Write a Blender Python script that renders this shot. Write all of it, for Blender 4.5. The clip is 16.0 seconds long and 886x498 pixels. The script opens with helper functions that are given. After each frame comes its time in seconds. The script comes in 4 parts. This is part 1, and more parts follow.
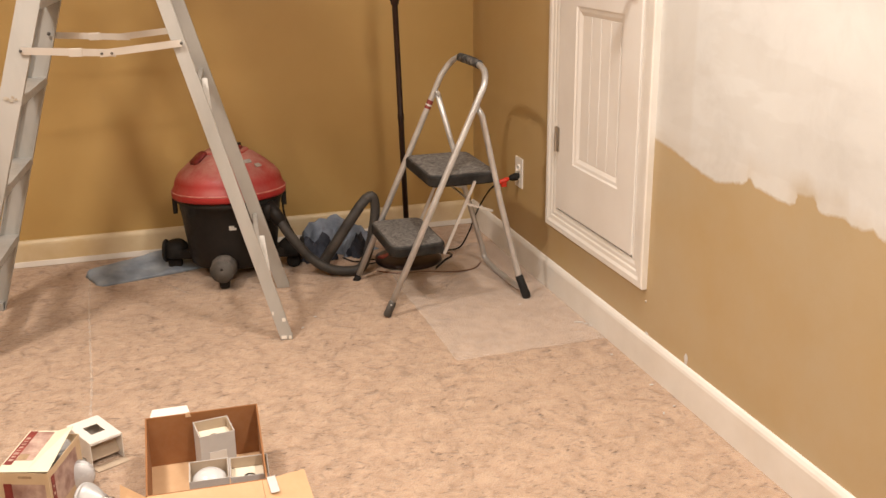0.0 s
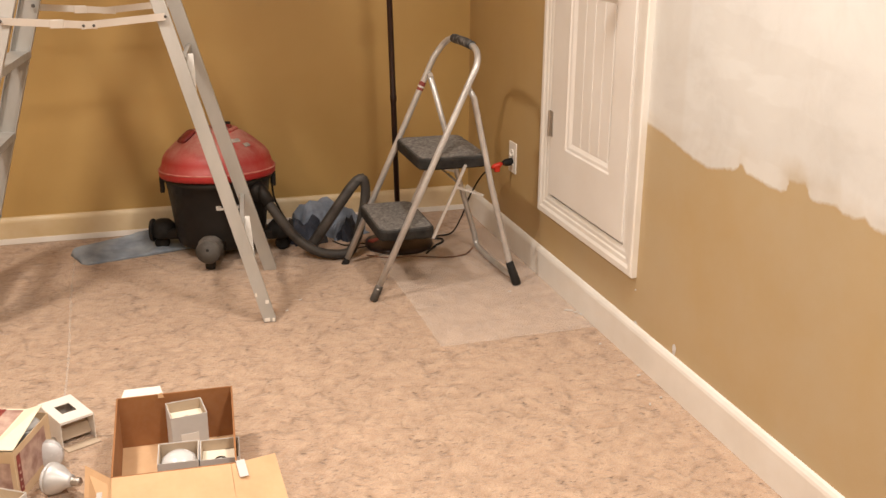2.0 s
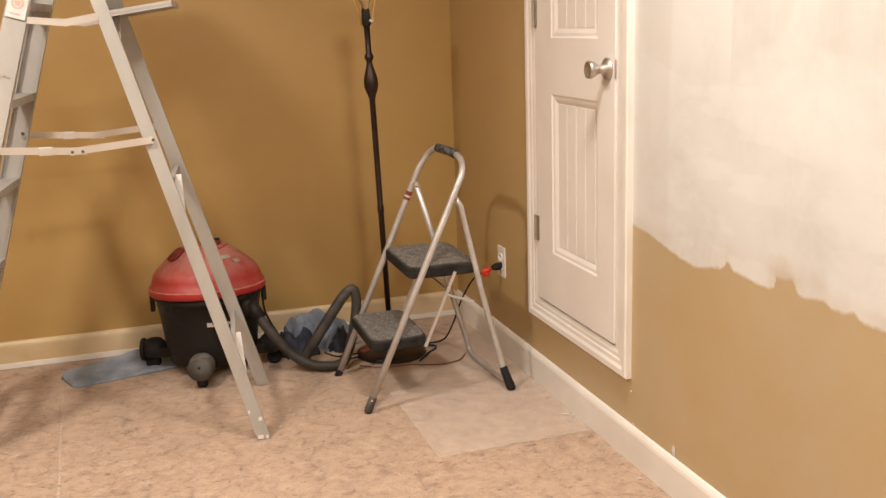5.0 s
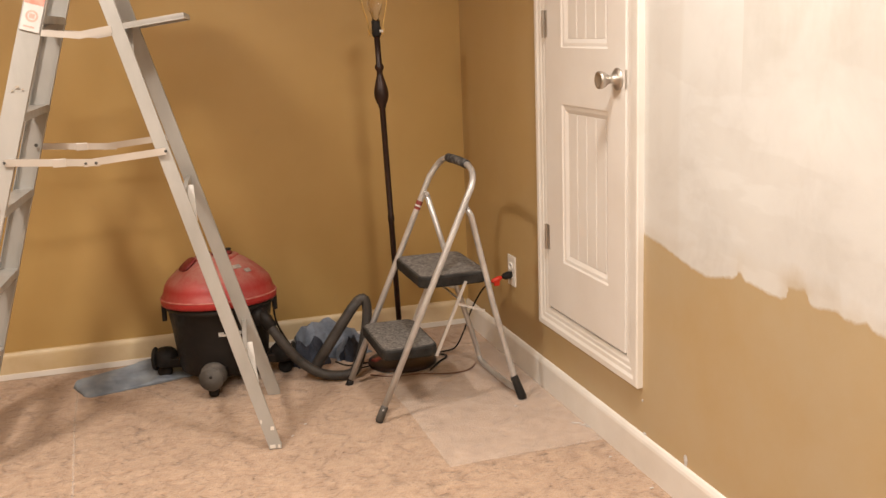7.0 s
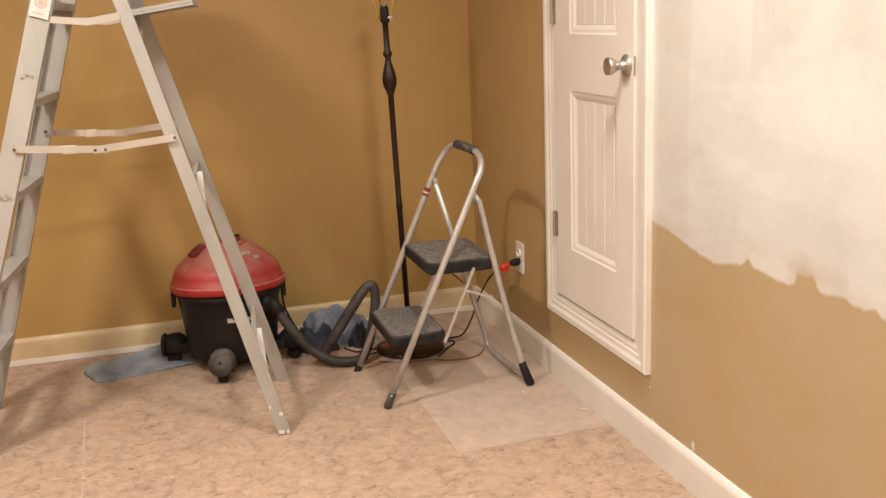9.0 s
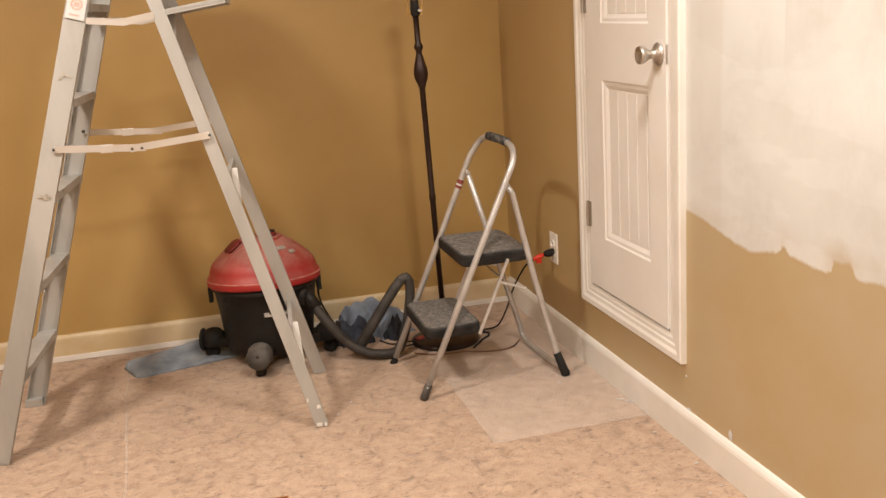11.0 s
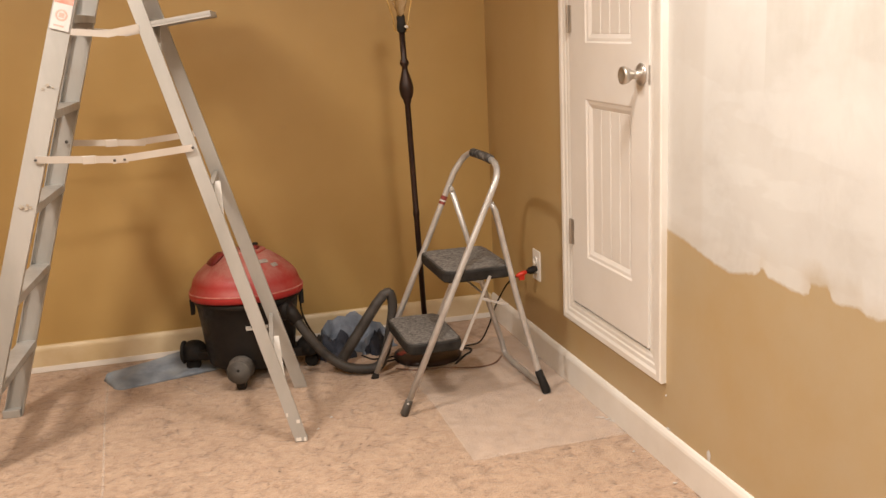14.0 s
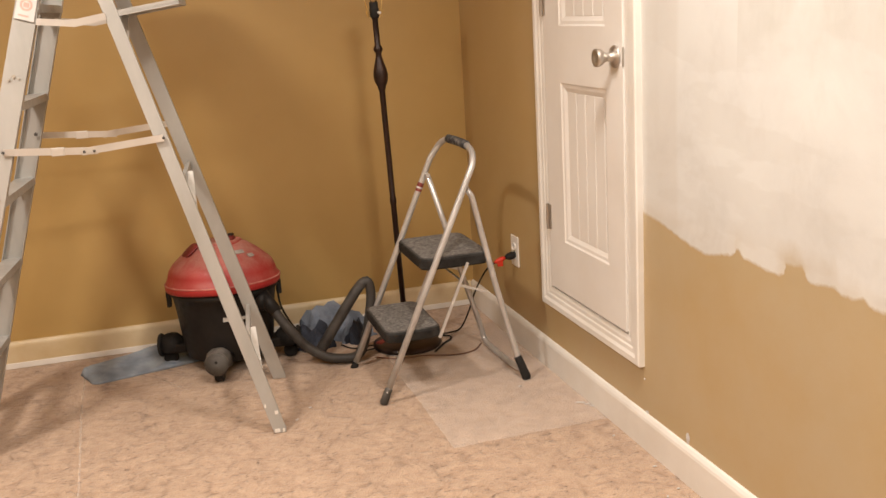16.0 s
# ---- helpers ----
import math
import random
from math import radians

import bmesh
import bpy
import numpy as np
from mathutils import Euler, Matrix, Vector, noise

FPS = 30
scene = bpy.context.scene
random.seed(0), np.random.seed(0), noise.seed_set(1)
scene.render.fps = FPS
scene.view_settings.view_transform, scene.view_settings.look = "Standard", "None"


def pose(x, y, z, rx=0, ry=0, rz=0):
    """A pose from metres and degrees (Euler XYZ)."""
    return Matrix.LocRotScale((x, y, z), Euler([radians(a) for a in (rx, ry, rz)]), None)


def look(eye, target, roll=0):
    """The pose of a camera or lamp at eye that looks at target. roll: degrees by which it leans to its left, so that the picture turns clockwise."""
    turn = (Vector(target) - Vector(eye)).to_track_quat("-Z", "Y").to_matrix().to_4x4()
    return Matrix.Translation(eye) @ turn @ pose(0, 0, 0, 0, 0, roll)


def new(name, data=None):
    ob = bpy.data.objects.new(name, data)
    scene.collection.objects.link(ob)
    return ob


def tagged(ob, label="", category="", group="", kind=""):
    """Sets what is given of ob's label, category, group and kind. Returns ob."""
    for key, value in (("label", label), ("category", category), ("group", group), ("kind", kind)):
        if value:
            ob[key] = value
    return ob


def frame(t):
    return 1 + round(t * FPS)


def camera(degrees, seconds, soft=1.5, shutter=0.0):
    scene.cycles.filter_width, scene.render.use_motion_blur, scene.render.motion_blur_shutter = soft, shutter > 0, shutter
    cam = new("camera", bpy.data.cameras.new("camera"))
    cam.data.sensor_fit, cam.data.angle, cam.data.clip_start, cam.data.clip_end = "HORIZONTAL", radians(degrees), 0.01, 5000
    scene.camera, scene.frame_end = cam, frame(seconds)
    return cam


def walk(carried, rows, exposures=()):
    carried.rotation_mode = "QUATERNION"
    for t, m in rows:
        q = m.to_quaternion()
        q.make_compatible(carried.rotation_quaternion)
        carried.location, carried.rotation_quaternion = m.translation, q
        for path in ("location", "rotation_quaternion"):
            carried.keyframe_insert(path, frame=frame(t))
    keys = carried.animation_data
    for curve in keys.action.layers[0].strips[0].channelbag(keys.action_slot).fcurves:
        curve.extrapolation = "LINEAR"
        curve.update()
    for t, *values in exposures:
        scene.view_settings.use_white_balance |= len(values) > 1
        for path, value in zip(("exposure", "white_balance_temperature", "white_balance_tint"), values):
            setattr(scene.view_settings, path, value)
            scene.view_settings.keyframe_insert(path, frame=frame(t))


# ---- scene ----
cam = camera(47.9, 16.0)
PATH = [
    (0, (-1.455, -4.32, 1.366), (-0.907, -2.501, 0.741), -0.7),
    (0.5, (-1.407, -4.308, 1.334), (-0.968, -2.455, 0.721), 0.3),
    (1, (-1.369, -4.281, 1.323), (-0.946, -2.439, 0.671), 0.2),
    (1.5, (-1.37, -4.281, 1.327), (-0.856, -2.466, 0.661), 0.3),
    (2, (-1.378, -4.282, 1.326), (-0.844, -2.466, 0.682), 0.3),
    (2.5, (-1.391, -4.292, 1.347), (-0.878, -2.461, 0.726), -0.3),
    (3, (-1.387, -4.287, 1.348), (-0.885, -2.432, 0.792), -1.1),
    (3.5, (-1.373, -4.286, 1.349), (-0.865, -2.422, 0.833), -1.5),
    (4, (-1.372, -4.285, 1.351), (-0.847, -2.419, 0.858), -2.1),
    (4.5, (-1.371, -4.28, 1.348), (-0.804, -2.419, 0.884), -1.9),
    (7, (-1.385, -4.284, 1.361), (-0.83, -2.413, 0.925), -2.2),
    (7.5, (-1.395, -4.286, 1.361), (-0.891, -2.401, 0.918), -2.6),
    (8, (-1.382, -4.293, 1.35), (-0.857, -2.409, 0.931), -2.3),
    (8.5, (-1.386, -4.288, 1.355), (-0.844, -2.416, 0.904), -2.2),
    (11, (-1.389, -4.299, 1.367), (-0.919, -2.413, 0.892), -3.6),
    (11.5, (-1.395, -4.3, 1.356), (-0.943, -2.407, 0.894), -3.7),
    (12, (-1.403, -4.297, 1.353), (-0.926, -2.412, 0.883), -3.3),
    (12.5, (-1.389, -4.289, 1.357), (-0.984, -2.383, 0.907), -3.2),
    (13, (-1.392, -4.285, 1.356), (-0.959, -2.387, 0.898), -2.9),
    (13.5, (-1.372, -4.292, 1.344), (-0.866, -2.407, 0.911), -2.7),
    (14, (-1.372, -4.304, 1.374), (-0.875, -2.42, 0.925), -2.6),
    (14.5, (-1.399, -4.339, 1.366), (-0.939, -2.438, 0.949), -0.5),
    (15, (-1.396, -4.328, 1.367), (-0.942, -2.435, 0.908), -0.7),
    (15.5, (-1.346, -4.302, 1.348), (-0.854, -2.424, 0.87), -2.2),
    (16, (-1.342, -4.29, 1.362), (-0.817, -2.419, 0.889), -3.4),
]
walk(cam, [(t, look(eye, target, roll)) for t, eye, target, roll in PATH])

# ---- world and lamps ----
world = bpy.data.worlds.new("world")
scene.world = world
world.use_nodes = True
world.node_tree.nodes["Background"].inputs[0].default_value = (0.9, 0.8, 0.65, 1)
world.node_tree.nodes["Background"].inputs[1].default_value = 0.02


def downlight(x, y, watts):
    """A recessed ceiling lamp's light, a warm disc facing the floor."""
    d = bpy.data.lights.new("downlight", "AREA")
    d.shape, d.size, d.energy, d.color = "DISK", 0.28, watts, (1.0, 0.895, 0.795)
    d.spread = math.radians(168)
    ob = new("downlight", d)
    ob.matrix_world = pose(x, y, 2.425)


downlight(-0.50, -2.40, 30.5)
downlight(-2.15, -1.80, 40.5)
downlight(-3.45, -2.10, 5)
downlight(-0.65, -4.5, 43)
downlight(-2.05, -4.5, 33)
downlight(-3.30, -4.5, 11)


# ---- materials ----
def mat(name, rough=0.5, metal=0.0, color=(0.5, 0.5, 0.5)):
    m = bpy.data.materials.new(name)
    m.use_nodes = True
    b = m.node_tree.nodes["Principled BSDF"]
    b.inputs["Base Color"].default_value = (*color, 1)
    b.inputs["Roughness"].default_value = rough
    b.inputs["Metallic"].default_value = metal
    return m


def nd(m, kind, **kw):
    n = m.node_tree.nodes.new(kind)
    for k, v in kw.items():
        n.inputs[k.replace("_", " ")].default_value = v
    return n


def ln(m, a, b):
    m.node_tree.links.new(a, b)


def bsdf(m):
    return m.node_tree.nodes["Principled BSDF"]


def coords(m, scale=(1, 1, 1)):
    t = nd(m, "ShaderNodeTexCoord")
    p = nd(m, "ShaderNodeMapping")
    p.inputs["Scale"].default_value = scale
    ln(m, t.outputs["Object"], p.inputs["Vector"])
    return p.outputs["Vector"]


def ramp(m, fac, stops):
    r = nd(m, "ShaderNodeValToRGB")
    e = r.color_ramp.elements
    while len(e) < len(stops):
        e.new(0.5)
    for el, (p, c) in zip(e, stops):
        el.position, el.color = p, (*c, 1) if len(c) == 3 else c
    ln(m, fac, r.inputs["Fac"])
    return r.outputs["Color"]


def mixc(m, fac, a, b, blend="MIX"):
    x = nd(m, "ShaderNodeMix")
    x.data_type, x.blend_type = "RGBA", blend
    if isinstance(fac, float):
        x.inputs[0].default_value = fac
    else:
        ln(m, fac, x.inputs[0])
    for v, k in ((a, 6), (b, 7)):
        if isinstance(v, tuple):
            x.inputs[k].default_value = (*v, 1)
        else:
            ln(m, v, x.inputs[k])
    return x.outputs[2]


def noisef(m, vec, scale, detail=4.0, rough=0.55, dist=0.0):
    n = nd(m, "ShaderNodeTexNoise", Scale=scale, Detail=detail, Roughness=rough, Distortion=dist)
    ln(m, vec, n.inputs["Vector"])
    return n.outputs["Fac"]


def bump(m, height, strength, dist):
    b = nd(m, "ShaderNodeBump", Strength=strength, Distance=dist)
    ln(m, height, b.inputs["Height"])
    ln(m, b.outputs["Normal"], bsdf(m).inputs["Normal"])


def worn(name, a, b, scale, rough=0.5, metal=0.0, stretch=(1, 1, 1), lo=0.35, hi=0.65, bumps=0.0, fine=None):
    """A surface whose colour wanders between a and b, with a finer grain in its gloss and relief."""
    m = mat(name, rough, metal)
    v = coords(m, stretch)
    f = noisef(m, v, scale, 5.0)
    ln(m, ramp(m, f, [(lo, a), (hi, b)]), bsdf(m).inputs["Base Color"])
    g = noisef(m, v, fine or scale * 9, 3.0)
    ln(m, ramp(m, g, [(0.3, (rough * 0.8,) * 3), (0.7, (min(1, rough * 1.2),) * 3)]), bsdf(m).inputs["Roughness"])
    if bumps:
        bump(m, g, bumps, 0.002)
    return m


def math_node(m, op, a, b=None):
    n = nd(m, "ShaderNodeMath")
    n.operation = op
    for v, k in ((a, 0), (b, 1)):
        if v is None:
            continue
        if isinstance(v, (int, float)):
            n.inputs[k].default_value = v
        else:
            ln(m, v, n.inputs[k])
    return n.outputs[0]


def wall_paint(name):
    """Tan eggshell paint with roller texture and faint rubbed patches."""
    m = mat(name, 0.42)
    v = coords(m)
    big = noisef(m, v, 1.7, 4.0, 0.6)
    c = ramp(m, big, [(0.3, (0.412, 0.264, 0.090)), (0.7, (0.458, 0.302, 0.111))])
    mid = noisef(m, v, 9.0, 5.0, 0.7)
    c = mixc(m, ramp(m, mid, [(0.62, (0, 0, 0)), (0.78, (0.35, 0.35, 0.35))]), c, (0.36, 0.24, 0.11))
    ln(m, c, bsdf(m).inputs["Base Color"])
    fine = noisef(m, v, 260.0, 2.0)
    bump(m, fine, 0.12, 0.0015)
    return m


TAN = wall_paint("tan_wall_paint")


def primed_wall():
    """The tan wall with white primer rolled over its upper part, from the door towards the room."""
    m = wall_paint("tan_wall_with_primer")
    tan = bsdf(m).inputs["Base Color"].links[0].from_socket
    t = nd(m, "ShaderNodeTexCoord").outputs["Object"]
    sep = nd(m, "ShaderNodeSeparateXYZ")
    ln(m, t, sep.inputs[0])
    y, z = sep.outputs["Y"], sep.outputs["Z"]
    # pale sheen of light on the tan, mixed into its colour, stronger towards the room
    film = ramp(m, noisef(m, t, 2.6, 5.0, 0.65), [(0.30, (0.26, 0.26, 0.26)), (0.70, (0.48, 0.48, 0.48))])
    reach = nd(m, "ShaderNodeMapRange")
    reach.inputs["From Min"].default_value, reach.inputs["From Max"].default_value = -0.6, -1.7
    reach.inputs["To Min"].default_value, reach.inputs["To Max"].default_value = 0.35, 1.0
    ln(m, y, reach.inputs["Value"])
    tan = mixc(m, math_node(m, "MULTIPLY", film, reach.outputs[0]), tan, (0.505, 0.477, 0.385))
    # the rolled lower edge, from the door's casing into the room: how far along the wall,
    # the height of the edge, the height of the full coat, and how well the coat between them covers
    rows = [
        (1.69, 0.742, 0.773, 0.85), (1.79, 0.732, 0.772, 0.88), (1.90, 0.711, 0.769, 0.90), (1.97, 0.697, 0.768, 0.92),
        (2.055, 0.690, 0.766, 0.92), (2.135, 0.711, 0.764, 0.92), (2.173, 0.714, 0.778, 0.85), (2.189, 0.738, 0.781, 0.7),
        (2.217, 0.723, 0.781, 0.86), (2.304, 0.713, 0.783, 0.90), (2.349, 0.711, 0.787, 0.86), (2.380, 0.714, 0.785, 0.62),
        (2.388, 0.743, 0.784, 0.48), (2.451, 0.752, 0.779, 0.42), (2.464, 0.731, 0.780, 0.74), (2.482, 0.722, 0.783, 0.80),
        (2.566, 0.733, 0.786, 0.80), (2.578, 0.724, 0.748, 0.76), (2.621, 0.721, 0.747, 0.62), (2.654, 0.733, 0.748, 0.68),
        (2.683, 0.718, 0.746, 0.78), (2.90, 0.722, 0.752, 0.85), (3.40, 0.700, 0.760, 0.85), (4.2, 0.72, 0.77, 0.85)]
    wob = noisef(m, t, 30.0, 3.0, 0.6)
    along = math_node(m, "ADD", math_node(m, "MULTIPLY", y, -1.0), math_node(m, "MULTIPLY", wob, 0.03))
    pos = math_node(m, "DIVIDE", math_node(m, "SUBTRACT", along, 1.705), 2.6)
    band = nd(m, "ShaderNodeSeparateColor")
    ln(m, ramp(m, pos, [((q - 1.69) / 2.6, (e, f, c)) for q, e, f, c in rows]), band.inputs[0])
    rag = math_node(m, "MULTIPLY", math_node(m, "SUBTRACT", noisef(m, t, 42.0, 3.0, 0.6), 0.5), 0.016)
    up = math_node(m, "ADD", math_node(m, "SUBTRACT", z, band.outputs[0]), rag)
    mask = nd(m, "ShaderNodeMapRange")
    mask.inputs["From Min"].default_value, mask.inputs["From Max"].default_value = -0.004, 0.006
    ln(m, up, mask.inputs["Value"])
    side = math_node(m, "LESS_THAN", y, -1.66)
    fac = math_node(m, "MULTIPLY", mask.outputs[0], side)
    drag = math_node(m, "MULTIPLY", math_node(m, "SUBTRACT", noisef(m, t, 16.0, 3.0, 0.6), 0.5), 0.05)
    above = math_node(m, "ADD", math_node(m, "SUBTRACT", z, band.outputs[1]), drag)
    full = nd(m, "ShaderNodeMapRange")
    full.inputs["From Min"].default_value, full.inputs["From Max"].default_value = -0.022, 0.022
    ln(m, above, full.inputs["Value"])
    # (1 - full) * cover + full
    cover = math_node(m, "ADD", math_node(m, "MULTIPLY", math_node(m, "SUBTRACT", 1.0, full.outputs[0]), band.outputs[2]), full.outputs[0])
    patch = noisef(m, t, 3.4, 5.0, 0.6, 0.4)
    white = ramp(m, patch, [(0.32, (0.62, 0.625, 0.61)), (0.44, (0.68, 0.69, 0.68)), (0.60, (0.72, 0.735, 0.725))])
    # broad roller laps, one over another
    st = nd(m, "ShaderNodeMapping")
    st.inputs["Scale"].default_value = (1, 0.8, 3.0)
    ln(m, t, st.inputs["Vector"])
    lap = noisef(m, st.outputs["Vector"], 2.2, 4.0, 0.55)
    white = mixc(m, ramp(m, lap, [(0.49, (0, 0, 0)), (0.53, (0.26, 0.26, 0.26))]), white, (0.57, 0.56, 0.53))
    streak = nd(m, "ShaderNodeMapping")
    streak.inputs["Scale"].default_value = (1, 1.9, 1.1)
    ln(m, t, streak.inputs["Vector"])
    sn = noisef(m, streak.outputs["Vector"], 2.9, 4.0, 0.6)
    white = mixc(m, ramp(m, sn, [(0.56, (0, 0, 0)), (0.64, (0.16, 0.16, 0.16))]), white, (0.545, 0.525, 0.49))
    # the thinner first strip beside the casing, ending in an upright lap line
    wand = math_node(m, "ADD", y, math_node(m, "MULTIPLY", noisef(m, streak.outputs["Vector"], 1.2, 3.0, 0.5), 0.06))
    strip1 = nd(m, "ShaderNodeMapRange")
    strip1.inputs["From Min"].default_value, strip1.inputs["From Max"].default_value = -1.885, -1.865
    strip1.inputs["To Max"].default_value = 0.34
    ln(m, wand, strip1.inputs["Value"])
    white = mixc(m, strip1.outputs[0], white, (0.56, 0.525, 0.475))
    # grey filler showing through high up, in sideways swipes
    high = nd(m, "ShaderNodeMapRange")
    high.inputs["From Min"].default_value, high.inputs["From Max"].default_value = 1.22, 1.40
    ln(m, math_node(m, "ADD", z, math_node(m, "MULTIPLY", lap, 0.16)), high.inputs["Value"])
    deep = math_node(m, "MULTIPLY", high.outputs[0], math_node(m, "LESS_THAN", wand, -2.15))
    deep = math_node(m, "MULTIPLY", deep, ramp(m, sn, [(0.36, (0.25, 0.25, 0.25)), (0.60, (0.75, 0.75, 0.75))]))
    white = mixc(m, deep, white, (0.53, 0.525, 0.485))
    fac = math_node(m, "MULTIPLY", fac, cover)
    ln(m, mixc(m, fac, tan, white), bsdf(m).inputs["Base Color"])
    return m


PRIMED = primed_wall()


def carpet():
    """Beige cut pile: soft tufted cushions a few centimetres wide, with shade coloured into the short dents between
    them.
    """
    m = mat("beige_carpet", 0.95)
    v = coords(m)
    big = noisef(m, v, 2.2, 3.0, 0.6)
    warp = nd(m, "ShaderNodeTexNoise", Scale=9.0, Detail=1.5, Roughness=0.5)
    ln(m, v, warp.inputs["Vector"])
    add = nd(m, "ShaderNodeVectorMath")
    add.operation = "MULTIPLY_ADD"
    ln(m, warp.outputs["Color"], add.inputs[0])
    add.inputs[1].default_value = (0.05, 0.05, 0.0)
    ln(m, v, add.inputs[2])
    cell = nd(m, "ShaderNodeTexVoronoi", Scale=19.0)
    cell.feature = "SMOOTH_F1"
    cell.inputs["Smoothness"].default_value = 0.25
    ln(m, add.outputs[0], cell.inputs["Vector"])
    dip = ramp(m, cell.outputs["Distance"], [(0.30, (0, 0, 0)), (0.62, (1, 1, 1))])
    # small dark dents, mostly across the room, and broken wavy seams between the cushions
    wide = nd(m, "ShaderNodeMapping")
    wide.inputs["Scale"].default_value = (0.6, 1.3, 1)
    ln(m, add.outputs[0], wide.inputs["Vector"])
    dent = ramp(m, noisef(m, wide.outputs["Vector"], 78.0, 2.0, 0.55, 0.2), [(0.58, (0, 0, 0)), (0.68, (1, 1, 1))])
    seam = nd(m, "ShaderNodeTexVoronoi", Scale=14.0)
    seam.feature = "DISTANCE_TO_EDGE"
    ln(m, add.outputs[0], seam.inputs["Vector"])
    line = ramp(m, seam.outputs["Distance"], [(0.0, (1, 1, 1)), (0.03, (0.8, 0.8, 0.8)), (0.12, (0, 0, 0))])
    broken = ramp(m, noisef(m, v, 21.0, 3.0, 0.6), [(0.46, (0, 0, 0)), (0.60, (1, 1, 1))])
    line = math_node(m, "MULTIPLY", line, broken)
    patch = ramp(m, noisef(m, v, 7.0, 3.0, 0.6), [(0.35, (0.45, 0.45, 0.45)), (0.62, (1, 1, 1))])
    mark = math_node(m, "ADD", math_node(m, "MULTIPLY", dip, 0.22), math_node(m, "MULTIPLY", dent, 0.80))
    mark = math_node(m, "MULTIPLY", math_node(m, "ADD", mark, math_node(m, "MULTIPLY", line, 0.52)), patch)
    swirl = noisef(m, add.outputs[0], 26.0, 4.0, 0.62, 0.5)
    tuft = nd(m, "ShaderNodeTexVoronoi", Scale=170.0)
    ln(m, v, tuft.inputs["Vector"])
    c = ramp(m, swirl, [(0.28, (0.43, 0.290, 0.195)), (0.45, (0.50, 0.349, 0.246)), (0.58, (0.545, 0.390, 0.280)), (0.75, (0.59, 0.432, 0.315))])
    c = mixc(m, ramp(m, big, [(0.35, (0.22, 0.22, 0.22)), (0.65, (0, 0, 0))]), c, (0.42, 0.30, 0.21))
    speck = noisef(m, v, 130.0, 3.0, 0.7)
    c = mixc(m, ramp(m, speck, [(0.50, (0, 0, 0)), (0.70, (0.25, 0.25, 0.25))]), c, (0.24, 0.155, 0.10))
    # shade of the dents, seams and cushion edges, mixed into the pile colour
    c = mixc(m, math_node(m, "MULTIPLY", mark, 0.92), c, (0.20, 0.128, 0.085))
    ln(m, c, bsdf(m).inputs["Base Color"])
    h = math_node(m, "ADD", math_node(m, "MULTIPLY", swirl, 1.2), math_node(m, "MULTIPLY", tuft.outputs["Distance"], 0.6))
    h = math_node(m, "SUBTRACT", math_node(m, "ADD", h, math_node(m, "MULTIPLY", speck, 0.6)), math_node(m, "MULTIPLY", mark, 1.6))
    bump(m, h, 0.5, 0.010)
    bsdf(m).inputs["Sheen Weight"].default_value = 0.25
    bsdf(m).inputs["Specular IOR Level"].default_value = 0.15
    return m


CARPET = carpet()
TRIM = worn("white_trim_paint", (0.74, 0.71, 0.66), (0.80, 0.78, 0.74), 6.0, 0.38, bumps=0.03)
CREAM = worn("cream_baseboard_paint", (0.55, 0.42, 0.235), (0.66, 0.55, 0.37), 5.0, 0.45)
DOORP = worn("white_door_paint", (0.76, 0.73, 0.69), (0.80, 0.78, 0.75), 4.0, 0.4, bumps=0.04)
CEIL = worn("white_ceiling_paint", (0.76, 0.74, 0.70), (0.80, 0.79, 0.76), 3.0, 0.9, bumps=0.2)
ALU = worn("dull_ladder_aluminium", (0.36, 0.352, 0.33), (0.46, 0.45, 0.428), 7.0, 0.5, 0.25, (1, 1, 0.3), bumps=0.03)
GUSSET = worn("pale_gusset_paint", (0.60, 0.57, 0.53), (0.70, 0.68, 0.64), 20.0, 0.5)
ALU2 = worn("bright_spreader_steel", (0.60, 0.57, 0.53), (0.80, 0.78, 0.75), 3.0, 0.36, 0.55, fine=6.0)
STEEL = worn("grey_stool_tube", (0.47, 0.46, 0.45), (0.60, 0.59, 0.58), 14.0, 0.36, 0.5)
NICKEL = worn("satin_nickel", (0.50, 0.47, 0.43), (0.58, 0.55, 0.51), 20.0, 0.38, 0.95)
RUBBER = worn("black_rubber", (0.011, 0.010, 0.010), (0.024, 0.022, 0.020), 16.0, 0.7)


def dusted(name, a, b, dust, rough, scale, amount, lo, grain=30.0, soft=(0.32, 0.70)):
    """A plastic with pale dust settled on whatever faces up."""
    m = worn(name, a, b, scale, rough)
    col = bsdf(m).inputs["Base Color"].links[0].from_socket
    sep = nd(m, "ShaderNodeSeparateXYZ")
    ln(m, nd(m, "ShaderNodeNewGeometry").outputs["Normal"], sep.inputs[0])
    up = ramp(m, sep.outputs["Z"], [(lo, (0, 0, 0)), (0.98, (1, 1, 1))])
    v = coords(m)
    f = ramp(m, noisef(m, v, grain, 8.0, 0.75), [(soft[0], (0.15, 0.15, 0.15)), (soft[1], (amount, amount, amount))])
    fac = math_node(m, "MULTIPLY", up, f)
    ln(m, mixc(m, fac, col, dust), bsdf(m).inputs["Base Color"])
    return m


